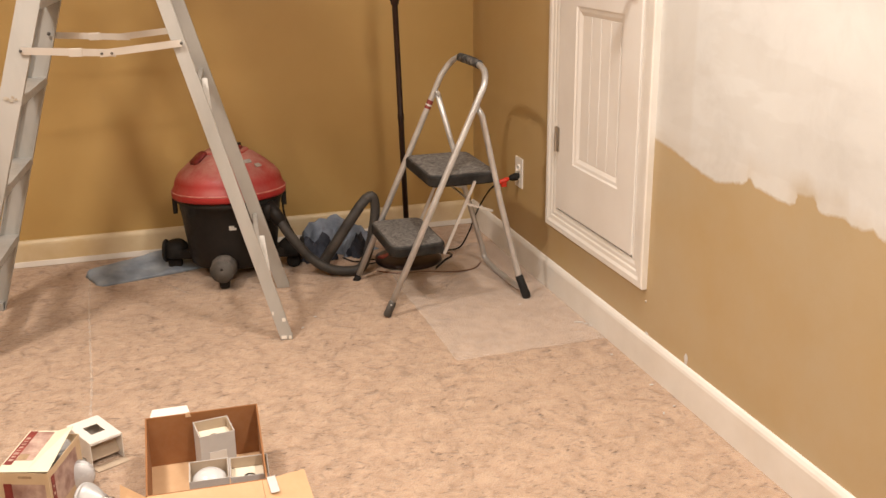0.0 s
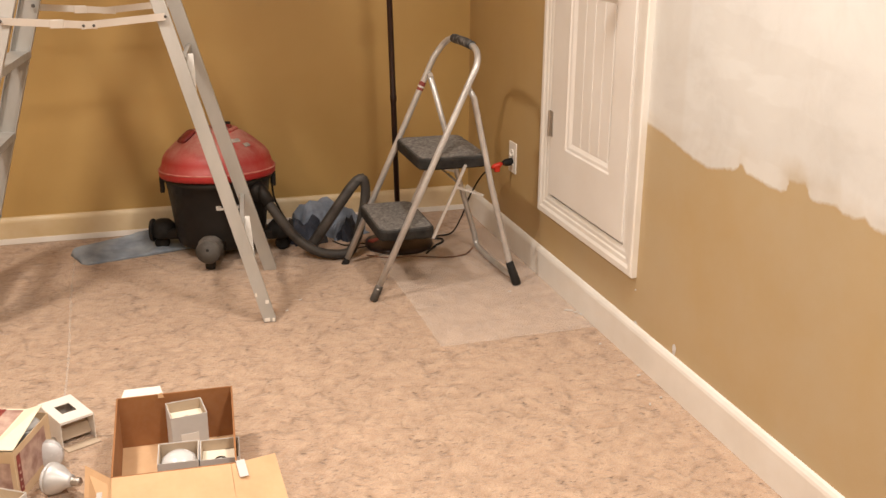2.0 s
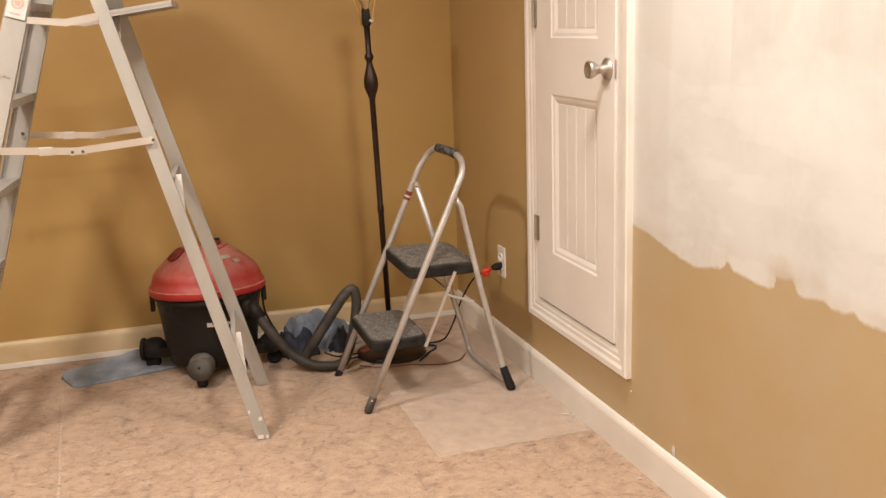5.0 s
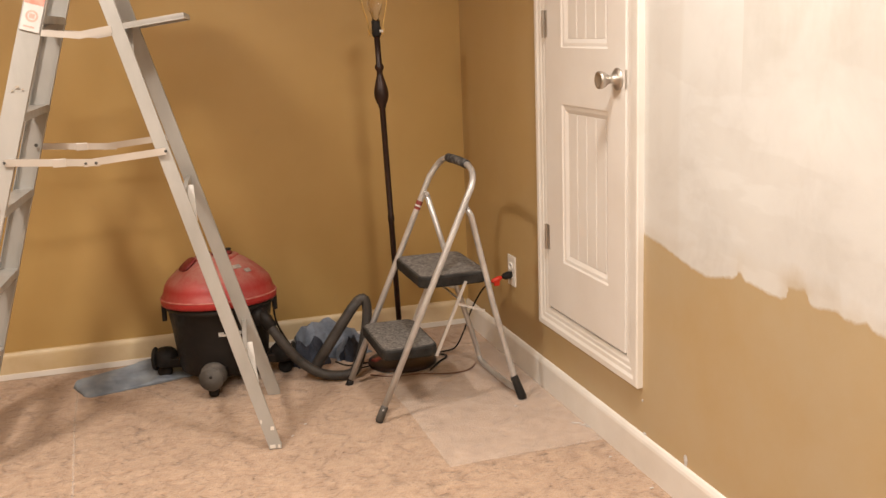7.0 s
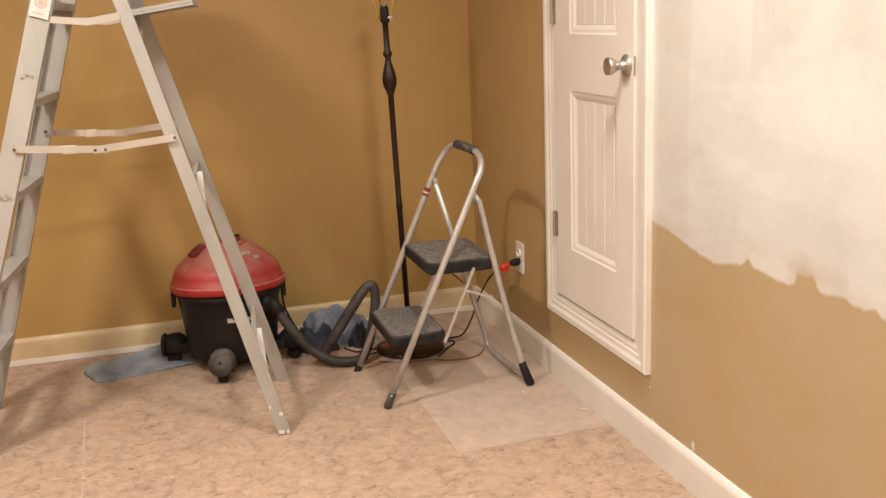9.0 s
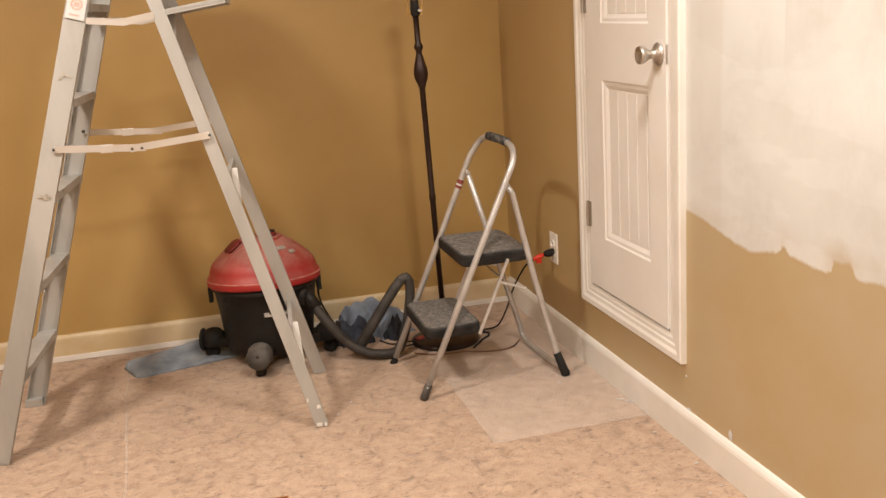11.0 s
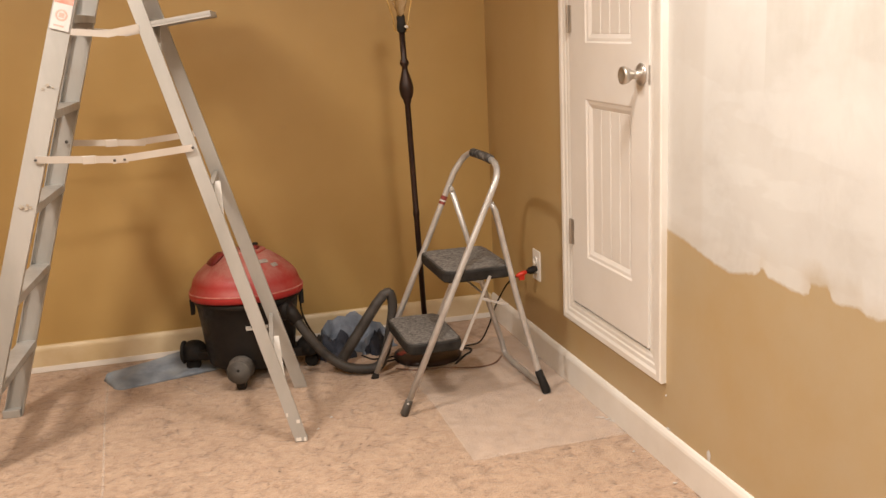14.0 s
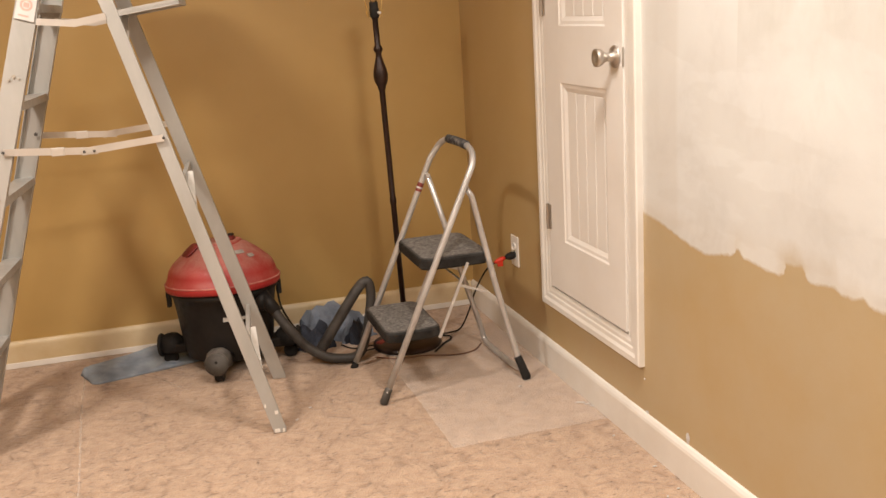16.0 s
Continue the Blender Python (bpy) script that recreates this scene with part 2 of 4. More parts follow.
CASTER = dusted("dusty_dark_caster", (0.035, 0.031, 0.028), (0.075, 0.068, 0.06), (0.22, 0.20, 0.18), 0.6, 14.0, 0.8, 0.0)
GRIP = worn("worn_foam_grip", (0.030, 0.028, 0.027), (0.20, 0.19, 0.18), 45.0, 0.85, lo=0.45, hi=0.72)
STEPTOP = dusted("dust_covered_black_step", (0.012, 0.011, 0.010), (0.030, 0.028, 0.026), (0.34, 0.32, 0.30), 0.7, 20.0, 0.90, 0.85, 95.0, (0.40, 0.66))
VACBODY = worn("charcoal_plastic", (0.011, 0.0095, 0.009), (0.022, 0.019, 0.017), 5.0, 0.5)
VACLID = dusted("dusty_red_plastic", (0.34, 0.020, 0.020), (0.40, 0.032, 0.030), (0.47, 0.27, 0.23), 0.5, 8.0, 0.95, 0.30, 13.0, (0.34, 0.62))
for dull in (STEPTOP, VACBODY, RUBBER):
    bsdf(dull).inputs["Specular IOR Level"].default_value = 0.22
BEAD = worn("rubbed_red_bead", (0.42, 0.12, 0.10), (0.58, 0.26, 0.22), 30.0, 0.5)
MAROON = worn("shaded_dark_red_plastic", (0.15, 0.012, 0.012), (0.21, 0.022, 0.020), 10.0, 0.55)
HOSE = worn("dusty_grey_hose", (0.026, 0.023, 0.021), (0.062, 0.055, 0.049), 14.0, 0.6)
BRONZE = worn("dark_bronze_lamp", (0.016, 0.007, 0.005), (0.034, 0.015, 0.010), 20.0, 0.42, 0.3)
BRASS = mat("brass_harp", 0.3, 1.0, (0.78, 0.58, 0.25))
DENIM = worn("faded_blue_cloth", (0.16, 0.19, 0.235), (0.30, 0.345, 0.40), 9.0, 0.95, bumps=0.3, fine=200)
DENIM2 = worn("crumpled_blue_cloth", (0.12, 0.145, 0.19), (0.24, 0.28, 0.35), 11.0, 0.95, bumps=0.3, fine=200)
FOLDSHADE = worn("dark_blue_fold_shade", (0.014, 0.017, 0.028), (0.04, 0.048, 0.07), 18.0, 0.9)
BROWNCORD = mat("brown_cord", 0.6, 0.0, (0.16, 0.07, 0.04))
INSERT = worn("pale_card_insert", (0.74, 0.68, 0.54), (0.80, 0.75, 0.62), 12.0, 0.8)
REDPRINT_DULL = worn("brown_print", (0.30, 0.20, 0.12), (0.42, 0.30, 0.18), 60.0, 0.6)
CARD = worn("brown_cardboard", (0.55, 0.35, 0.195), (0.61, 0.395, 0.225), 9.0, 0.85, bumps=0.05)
# the same card with the shade of the box's inside put into its colour
CARDSHADE = worn("shaded_brown_cardboard", (0.29, 0.125, 0.045), (0.34, 0.155, 0.06), 9.0, 0.9, bumps=0.05)
KRAFT = worn("tan_carton", (0.58, 0.43, 0.27), (0.66, 0.51, 0.34), 9.0, 0.7)
TANCARD = worn("grey_tan_card", (0.42, 0.33, 0.24), (0.50, 0.40, 0.30), 12.0, 0.85)
WHITECARD = worn("white_carton", (0.53, 0.515, 0.50), (0.62, 0.605, 0.59), 8.0, 0.7)
TORN = worn("torn_pale_label", (0.36, 0.34, 0.31), (0.60, 0.57, 0.53), 70.0, 0.7)
LABELGREY = worn("worn_grey_label", (0.28, 0.26, 0.24), (0.44, 0.42, 0.39), 60.0, 0.6)
PLASTICW = mat("white_plastic", 0.35, 0.0, (0.78, 0.75, 0.70))
REDP = mat("red_plastic", 0.45, 0.0, (0.60, 0.035, 0.015))
DARK = mat("dark_slot", 0.8, 0.0, (0.02, 0.018, 0.016))
REDPRINT = worn("dark_red_print", (0.17, 0.025, 0.022), (0.28, 0.05, 0.04), 30.0, 0.5)
PINKPRINT = worn("faded_pink_print", (0.30, 0.17, 0.14), (0.58, 0.42, 0.35), 26.0, 0.5)
YELLOW = worn("pale_yellow_print", (0.76, 0.70, 0.54), (0.80, 0.75, 0.61), 10.0, 0.55)
BULBGLASS = worn("frosted_reflector_bulb", (0.56, 0.56, 0.57), (0.66, 0.66, 0.66), 8.0, 0.25)
FOIL = worn("silver_reflector", (0.5, 0.5, 0.5), (0.60, 0.60, 0.6), 10.0, 0.42, 0.3)


def clear(name, color, rough, alpha):
    m = mat(name, rough, 0.0, color)
    bsdf(m).inputs["Alpha"].default_value = alpha
    return m


FILM = clear("clear_plastic_film", (0.97, 0.88, 0.80), 0.30, 0.23)
TAPE = clear("clear_tape", (0.92, 0.88, 0.82), 0.3, 0.19)
GLASS = mat("clear_bulb_glass", 0.03, 0.0, (1, 1, 1))
bsdf(GLASS).inputs["Transmission Weight"].default_value = 1.0


# ---- mesh helpers ----
def thing(name, label, category, m=None, group="", kind=""):
    ob = new(name)
    ob.empty_display_size = 0.05
    if m is not None:
        ob.matrix_world = m
    return tagged(ob, label, category, group, kind)


def mesh(name, bm, material, smooth=False):
    me = bpy.data.meshes.new(name)
    bmesh.ops.recalc_face_normals(bm, faces=bm.faces)
    for f in bm.faces:
        f.smooth = smooth
    bm.to_mesh(me)
    bm.free()
    me.materials.append(material)
    return me


def part(name, bm, material, parent, label="", smooth=False):
    ob = new(name, mesh(name, bm, material, smooth))
    ob.parent = parent
    return tagged(ob, label)


def solid(name, bm, material, label="", category="", kind="", smooth=False):
    return tagged(new(name, mesh(name, bm, material, smooth)), label, category, "", kind)


def add_box(bm, x0, x1, y0, y1, z0, z1, bevel=0.0, m=None):
    r = bmesh.ops.create_cube(bm, size=1.0)
    vs = r["verts"]
    for v in vs:
        v.co = Vector((x0 + (v.co.x + 0.5) * (x1 - x0), y0 + (v.co.y + 0.5) * (y1 - y0), z0 + (v.co.z + 0.5) * (z1 - z0)))
    if bevel:
        es = list({e for v in vs for e in v.link_edges})
        r = bmesh.ops.bevel(bm, geom=es, offset=bevel, segments=2, affect="EDGES", profile=0.6)
        vs = list({v for f in r["faces"] for v in f.verts} | {v for v in vs if v.is_valid})
    if m is not None:
        bmesh.ops.transform(bm, matrix=m, verts=[v for v in vs if v.is_valid])
    return vs


def box(*a, bevel=0.0, m=None):
    bm = bmesh.new()
    add_box(bm, *a, bevel=bevel, m=m)
    return bm


def smooth_path(pts, n=6):
    """A Catmull-Rom curve through pts."""
    p = [Vector(q) for q in pts]
    p = [2 * p[0] - p[1], *p, 2 * p[-1] - p[-2]]
    out = []
    for i in range(1, len(p) - 2):
        a, b, c, d = p[i - 1:i + 3]
        for k in range(n):
            t = k / n
            out.append(0.5 * ((2 * b) + (c - a) * t + (2 * a - 5 * b + 4 * c - d) * t * t + (3 * b - a - 3 * c + d) * t ** 3))
    out.append(p[-2])
    return out


def add_tube(bm, pts, r, sides=12, cap=True):
    """A round tube along pts; r is a number or one radius a point."""
    pts = [Vector(q) for q in pts]
    rs = r if isinstance(r, (list, tuple)) else [r] * len(pts)
    rings, side = [], None
    for i, p in enumerate(pts):
        d = (pts[min(i + 1, len(pts) - 1)] - pts[max(i - 1, 0)]).normalized()
        if side is None:
            side = d.orthogonal().normalized()
        side = (side - d * side.dot(d)).normalized()
        up = d.cross(side)
        rings.append([bm.verts.new(p + rs[i] * (math.cos(2 * math.pi * k / sides) * side + math.sin(2 * math.pi * k / sides) * up)) for k in range(sides)])
    for a, b in zip(rings, rings[1:]):
        for k in range(sides):
            bm.faces.new((a[k], a[(k + 1) % sides], b[(k + 1) % sides], b[k]))
    if cap:
        bm.faces.new(rings[0])
        bm.faces.new(rings[-1])


def tube(pts, r, sides=12):
    bm = bmesh.new()
    add_tube(bm, pts, r, sides)
    return bm


def lathe(profile, sides=32, m=None):
    """A turned form: rows of radius and height."""
    bm = bmesh.new()
    rings = []
    for r, z in profile:
        rings.append([bm.verts.new((r * math.cos(2 * math.pi * k / sides), r * math.sin(2 * math.pi * k / sides), z)) for k in range(sides)])
    for a, b in zip(rings, rings[1:]):
        for k in range(sides):
            bm.faces.new((a[k], a[(k + 1) % sides], b[(k + 1) % sides], b[k]))
    bm.faces.new(rings[0])
    bm.faces.new(rings[-1])
    if m is not None:
        bmesh.ops.transform(bm, matrix=m, verts=bm.verts)
    return bm


def add_bar(bm, a, b, w, t, wide=(0, 0, 1), bevel=0.0):
    """A flat bar from a to b: w across along wide, t thick."""
    a, b = Vector(a), Vector(b)
    d = (b - a).normalized()
    s = (Vector(wide) - d * Vector(wide).dot(d)).normalized()
    q = d.cross(s)
    m = Matrix((s, q, d)).transposed().to_4x4()
    m.translation = a
    add_box(bm, -w / 2, w / 2, -t / 2, t / 2, 0, (b - a).length, bevel, m)


def bar(*a, **k):
    bm = bmesh.new()
    add_bar(bm, *a, **k)
    return bm


def add_channel(bm, a, b, w, flange, t, out, wide):
    """A C-shaped rail from a to b: its web w wide along wide, flanges reaching away from out."""
    a, b = Vector(a), Vector(b)
    d = (b - a).normalized()
    s = (Vector(wide) - d * Vector(wide).dot(d)).normalized()
    q = s.cross(d)
    if q.dot(Vector(out)) > 0:
        q = -q
    h = w / 2
    prof = [(-h, 0), (h, 0), (h, flange), (h - t, flange), (h - t, t), (-h + t, t), (-h + t, flange), (-h, flange)]
    ends = [[bm.verts.new(p + s * x + q * y) for x, y in prof] for p in (a, b)]
    for k in range(8):
        bm.faces.new((ends[0][k], ends[0][(k + 1) % 8], ends[1][(k + 1) % 8], ends[1][k]))
    for e in ends:
        for idx in ((0, 5, 6, 7), (0, 1, 4, 5), (1, 2, 3, 4)):
            bm.faces.new([e[n] for n in idx])


# ---- the room ----
X0, Y0, H = -3.9, -6.2, 2.44


def room():
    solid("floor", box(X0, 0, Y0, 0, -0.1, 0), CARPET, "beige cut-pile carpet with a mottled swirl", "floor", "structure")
    solid("ceiling", box(X0 - 0.12, 0.12, Y0 - 0.12, 0.12, H, H + 0.1), CEIL, "plain white painted ceiling", "ceiling", "structure")
    solid("wall_north", box(X0 - 0.12, 0.12, 0, 0.12, -0.1, H), TAN, "tan painted wall with scuffs", "wall", "structure")
    solid("wall_west", box(X0 - 0.12, X0, Y0, 0, -0.1, H), TAN, "tan painted wall", "wall", "structure")
    solid("wall_south", box(X0 - 0.12, 0.12, Y0 - 0.12, Y0, -0.1, H), TAN, "tan painted wall", "wall", "structure")
    # the east wall has the small door's opening in it
    bm = bmesh.new()
    a, b, c, d = -1.613, -0.996, 0.325, 2.02
    for y0, y1, z0, z1 in ((Y0, a, -0.1, H), (b, 0, -0.1, H), (a, b, -0.1, c), (a, b, d, H)):
        add_box(bm, 0, 0.12, y0, y1, z0, z1)
    bmesh.ops.remove_doubles(bm, verts=bm.verts, dist=0.0005)
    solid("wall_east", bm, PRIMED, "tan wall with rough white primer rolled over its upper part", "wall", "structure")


room()


def baseboard(name, length, m, material, label):
    """A board with an eased top edge, running along local x."""
    bm = bmesh.new()
    prof = [(0, 0), (0.015, 0), (0.015, 0.094), (0.013, 0.103), (0.008, 0.112), (0.004, 0.115), (0, 0.115)]
    ends = [[bm.verts.new((x, -y, z)) for y, z in prof] for x in (0, length)]
    for k in range(len(prof)):
        j = (k + 1) % len(prof)
        bm.faces.new((ends[0][k], ends[0][j], ends[1][j], ends[1][k]))
    bm.faces.new(ends[0])
    bm.faces.new(ends[1])
    ob = solid(name, bm, material, label, "baseboard", "structure")
    ob.matrix_world = m
    return ob


baseboard("baseboard_north", -X0 - 0.016, pose(X0, 0, 0), CREAM, "cream painted baseboard with worn paint")
baseboard("baseboard_east", -Y0, pose(0, 0, 0, 0, 0, -90), TRIM, "white painted baseboard")
solid("baseboard_foot_north", box(X0, -0.016, -0.0185, -0.0145, 0.002, 0.026, bevel=0.001), TRIM, "white lower edge of the cream baseboard", "baseboard", "structure")


# ---- the small door in the east wall ----
def casing_piece(a, b, out, parent):
    """A length of moulded casing from a to b in the wall's plane; out points away from the door."""
    a, b, out = Vector(a), Vector(b), Vector(out)
    prof = [(0.0, 0.0), (0.0, 0.010), (0.010, 0.013), (0.022, 0.013), (0.027, 0.016), (0.040, 0.017), (0.050, 0.022), (0.068, 0.022), (0.072, 0.018), (0.072, 0.0)]
    bm = bmesh.new()
    d = (b - a).normalized()
    ends = []
    for p, s in ((a, -1), (b, 1)):
        ends.append([bm.verts.new(p + out * u + d * s * u + Vector((-h, 0, 0))) for u, h in prof])
    for k in range(len(prof)):
        j = (k + 1) % len(prof)
        bm.faces.new((ends[0][k], ends[0][j], ends[1][j], ends[1][k]))
    bm.faces.new(ends[0])
    bm.faces.new(ends[1])
    part("casing", bm, TRIM, parent, "moulded white casing")


def small_door():
    d = thing("door_1", "small white panelled access door, closed, set above the baseboard", "door", kind="structure")
    y0, y1, z0, z1 = -1.611, -1.013, 0.348, 1.985
    iy0, iy1, iz0, iz1 = -1.627, -0.994, 0.333, 2.01
    casing_piece((0, iy0, iz0), (0, iy1, iz0), (0, 0, -1), d)
    casing_piece((0, iy0, iz1), (0, iy1, iz1), (0, 0, 1), d)
    casing_piece((0, iy0, iz0), (0, iy0, iz1), (0, -1, 0), d)
    casing_piece((0, iy1, iz0), (0, iy1, iz1), (0, 1, 0), d)
    # jamb lining the opening
    part("jamb", box(-0.010, 0.12, iy1 - 0.014, iy1 - 0.001, iz0, iz1), TRIM, d)
    part("jamb", box(-0.010, 0.12, iy0 + 0.001, iy0 + 0.014, iz0, iz1), TRIM, d)
    part("jamb", box(-0.010, 0.12, iy0 + 0.014, iy1 - 0.014, iz0 - 0.004, iz0 + 0.004), TRIM, d)
    # leaf: stiles and rails round two sunk panels
    fx, bx = -0.016, 0.018
    py0, py1 = -1.497, -1.145
    panels = ((0.535, 1.089), (1.275, 1.83))
    bm = bmesh.new()
    zs = [z0, panels[0][0], panels[0][1], panels[1][0], panels[1][1], z1]
    add_box(bm, fx, bx, y0, py0, z0, z1)
    add_box(bm, fx, bx, py1, y1, z0, z1)
    for a, b in ((zs[0], zs[1]), (zs[2], zs[3]), (zs[4], zs[5])):
        add_box(bm, fx, bx, py0, py1, a, b)
    leaf = part("leaf", bm, DOORP, d)
    for a, b in panels:
        bm = bmesh.new()
        # moulding slopes in from the face to the sunk field
        steps = ((0.0, 0.0), (0.006, 0.004), (0.016, 0.005), (0.034, 0.013))
        loops = []
        for ins, dep in steps:
            q = [(py0 + ins, a + ins), (py1 - ins, a + ins), (py1 - ins, b - ins), (py0 + ins, b - ins)]
            loops.append([bm.verts.new((fx + dep, y, z)) for y, z in q])
        for l0, l1 in zip(loops, loops[1:]):
            for k in range(4):
                bm.faces.new((l0[k], l0[(k + 1) % 4], l1[(k + 1) % 4], l1[k]))
        part("panel_moulding", bm, DOORP, leaf)
        # field of upright beaded boards
        g0, g1 = py0 + 0.034, py1 - 0.034
        w = (g1 - g0) / 4
        for k in range(4):
            part("plank", box(fx + 0.010, bx - 0.002, g0 + k * w + 0.0015, g0 + (k + 1) * w - 0.0015, a + 0.03, b - 0.03, bevel=0.0025), DOORP, leaf)
        part("panel_back", box(fx + 0.0145, bx - 0.004, g0 - 0.001, g1 + 0.001, a + 0.03, b - 0.03), DOORP, leaf)
    # hinges on the far jamb
    for z in (0.605, 1.355, 1.87):
        h = part("hinge", box(-0.0185, -0.0165, -1.030, -0.998, z - 0.045, z + 0.045, bevel=0.0006), NICKEL, leaf, "satin nickel hinge")
        part("knuckle", tube([(-0.022, -1.008, z - 0.046), (-0.022, -1.008, z + 0.046)], 0.0055, 10), NICKEL, h)
    # knob: rose, neck and a flat-faced knob
    ky, kz = -1.566, 1.188
    turn = pose(fx, ky, kz, 0, -90, 0)
    k = part("knob", lathe([(0.0, 0.0), (0.033, 0.0), (0.034, 0.004), (0.031, 0.008), (0.022, 0.012), (0.014, 0.016), (0.0125, 0.028), (0.015, 0.036), (0.021, 0.044), (0.0255, 0.052), (0.027, 0.060), (0.0255, 0.066), (0.020, 0.067), (0.017, 0.0645), (0.0, 0.0645)], 32, turn), NICKEL, leaf, "satin nickel door knob", True)
    part("latch_plate", box(fx - 0.0008, fx + 0.004, y0 - 0.0025, y0 + 0.0005, kz - 0.028, kz + 0.028), NICKEL, leaf, "satin nickel latch plate")
    return d


small_door()


# ---- step ladder ----
def step_ladder():
    L = thing("step_ladder", "tall dull aluminium step ladder with paint marks, standing open", "ladder", pose(-1.556, -0.807, 0, 0, 0, -5.5))

    def sx(z):
        return -0.527 + 0.307 * z

    def rx(z):
        return 0.527 - 0.270 * z

    def wy(z, s):
        return s * (0.272 - 0.045 * z)
    top = 1.70
    for s in (-1, 1):
        bm = bmesh.new()
        add_channel(bm, (sx(0.012), wy(0, s), 0.012), (sx(top), wy(top, s), top), 0.066, 0.026, 0.003, (0, s, 0), (1, 0, 0))
        r = part("front_rail", bm, ALU, L)
        part("shoe", box(-0.032, 0.032, -0.0145, 0.0145, 0, 0.03, bevel=0.003, m=Matrix.Translation((sx(0), wy(0, s) - s * 0.0165, 0))), ALU, r)
        o = 0.014 if s > 0 else 0.0
        wd = 0.048 if s > 0 else 0.042
        bm = bar((rx(0.006) + o, wy(0, s) - s * 0.011, 0.006), (rx(top) + o * 0.4, wy(top, s) - s * 0.011, top), wd, 0.022, wide=(1, 0, 0), bevel=0.002)
        r = part("rear_rail", bm, ALU, L)
        part("shoe", box(-wd * 0.45, wd * 0.45, -0.010, 0.010, 0, 0.02, bevel=0.003, m=Matrix.Translation((rx(0) + o, wy(0, s) - s * 0.011, 0))), ALU, r)
        if s < 0:
            for x, z, hw in ((-0.016, 0.100, 0.003), (0.012, 0.074, 0.006), (-0.008, 0.010, 0.009), (0.013, 0.009, 0.004)):
                part("paint_fleck", box(-hw, hw, -0.0015, 0, -0.006, 0.007, bevel=0.0006, m=Matrix.Translation((rx(z) + x, wy(z, s) - 0.0005, z))), PLASTICW, r, "white paint fleck")
    # treads, flat on top with a lip front and back
    for z in (0.290, 0.577, 0.862, 1.150, 1.437):
        bm = bmesh.new()
        x, w = sx(z), wy(z, 1) - 0.003
        add_box(bm, x - 0.031, x + 0.031, -w, w, z - 0.003, z)
        add_box(bm, x - 0.031, x - 0.028, -w, w, z - 0.024, z - 0.003)
        add_box(bm, x + 0.028, x + 0.031, -w, w, z - 0.024, z - 0.003)
        part("tread", bm, ALU, L)
    # rear cross bars, each with a diagonal brace
    for z in (0.30, 0.86, 1.40):
        w = wy(z, 1) - 0.004
        c = part("rear_bar", box(rx(z) - 0.004, rx(z) + 0.012, -w, w, z - 0.016, z + 0.016, bevel=0.002), ALU, L)
        s = -1
        part("brace", bar((rx(z - 0.095) + 0.004, s * (w - 0.004), z - 0.095), (rx(z) + 0.016, s * (w - 0.21), z + 0.010), 0.028, 0.006, wide=(1, 0, 0), bevel=0.002), GUSSET, c, "pale diagonal brace")
    # folding spreaders, in two bars with rivets
    for s in (-1, 1):
        y = wy(1.0, s) + s * 0.006
        a, e0, e1, b = (-0.212, y, 1.006), (0.015, y, 0.990), (0.062, y, 0.990), (0.262, y, 1.014)
        sp = part("spreader", bar(a, e1, 0.022, 0.004), ALU2, L, "bright steel folding spreader")
        part("spreader_arm", bar((e0[0], y + s * 0.004, 0.990), (b[0], y + s * 0.004, b[2]), 0.022, 0.004), ALU2, sp)
        part("sleeve", box(-0.075, -0.035, y - 0.005, y + 0.005, 0.983, 1.009, bevel=0.002), ALU2, sp)
        for x, z in ((a[0], a[2]), (0.022, 0.990), (0.052, 0.990), (b[0], b[2])):
            part("rivet", lathe([(0, 0), (0.0048, 0), (0.0044, 0.001), (0.0025, 0.002), (0, 0.002)], 10, pose(x, y + s * 0.006, z, -90 * s, 0, 0)), CASTER, sp)
        # bolts through the rails
        for x in (sx(1.02) + 0.012, rx(1.04)):
            part("bolt", lathe([(0, 0), (0.0065, 0), (0.0065, 0.002), (0.0035, 0.003), (0, 0.003)], 8, pose(x, y - s * 0.022, 1.012, 90 * s, 0, 0)), CASTER, L)
    # pail shelf folded out beyond the rear rails
    for s in (-1, 1):
        y = wy(1.4, s) - s * 0.002
        arm = part("shelf_arm", bar((-0.085, y, 1.388), (0.045, y, 1.374), 0.020, 0.004), ALU2, L)
        part("shelf_link", bar((0.036, y + s * 0.004, 1.374), (0.136, y + s * 0.004, 1.390), 0.022, 0.004), ALU2, arm)
    bm = bmesh.new()
    tilt = pose(0.130, 0, 1.392, 0, -8, 0)
    w = wy(1.4, 1) - 0.004
    add_box(bm, 0, 0.225, -w, w, -0.003, 0.0, 0, tilt)
    for y0, y1 in ((-w, -w + 0.004), (w - 0.004, w)):
        add_box(bm, 0, 0.225, y0, y1, -0.009, 0.009, 0, tilt)
    add_box(bm, 0.221, 0.225, -w + 0.004, w - 0.004, -0.009, 0.009, 0, tilt)
    add_box(bm, 0.0, 0.004, -w + 0.004, w - 0.004, -0.009, 0.009, 0, tilt)
    part("pail_shelf", bm, ALU, L, "narrow folded-out pail shelf")
    part("top_cap", box(-0.085, 0.145, -0.215, 0.215, top - 0.01, top + 0.045, bevel=0.012), ALU, L)
    # safety sticker on the near rail: a white card with a red ring and an orange head
    y = wy(1.45, -1) - 0.004
    lean = Matrix.Translation((sx(1.45), y, 1.45)) @ pose(0, 0, 0, -2.6, 17.06, 0)
    st = part("sticker", box(-0.028, 0.028, -0.0012, 0, -0.060, 0.115, m=lean), WHITECARD, L, "white safety sticker with a red ring")
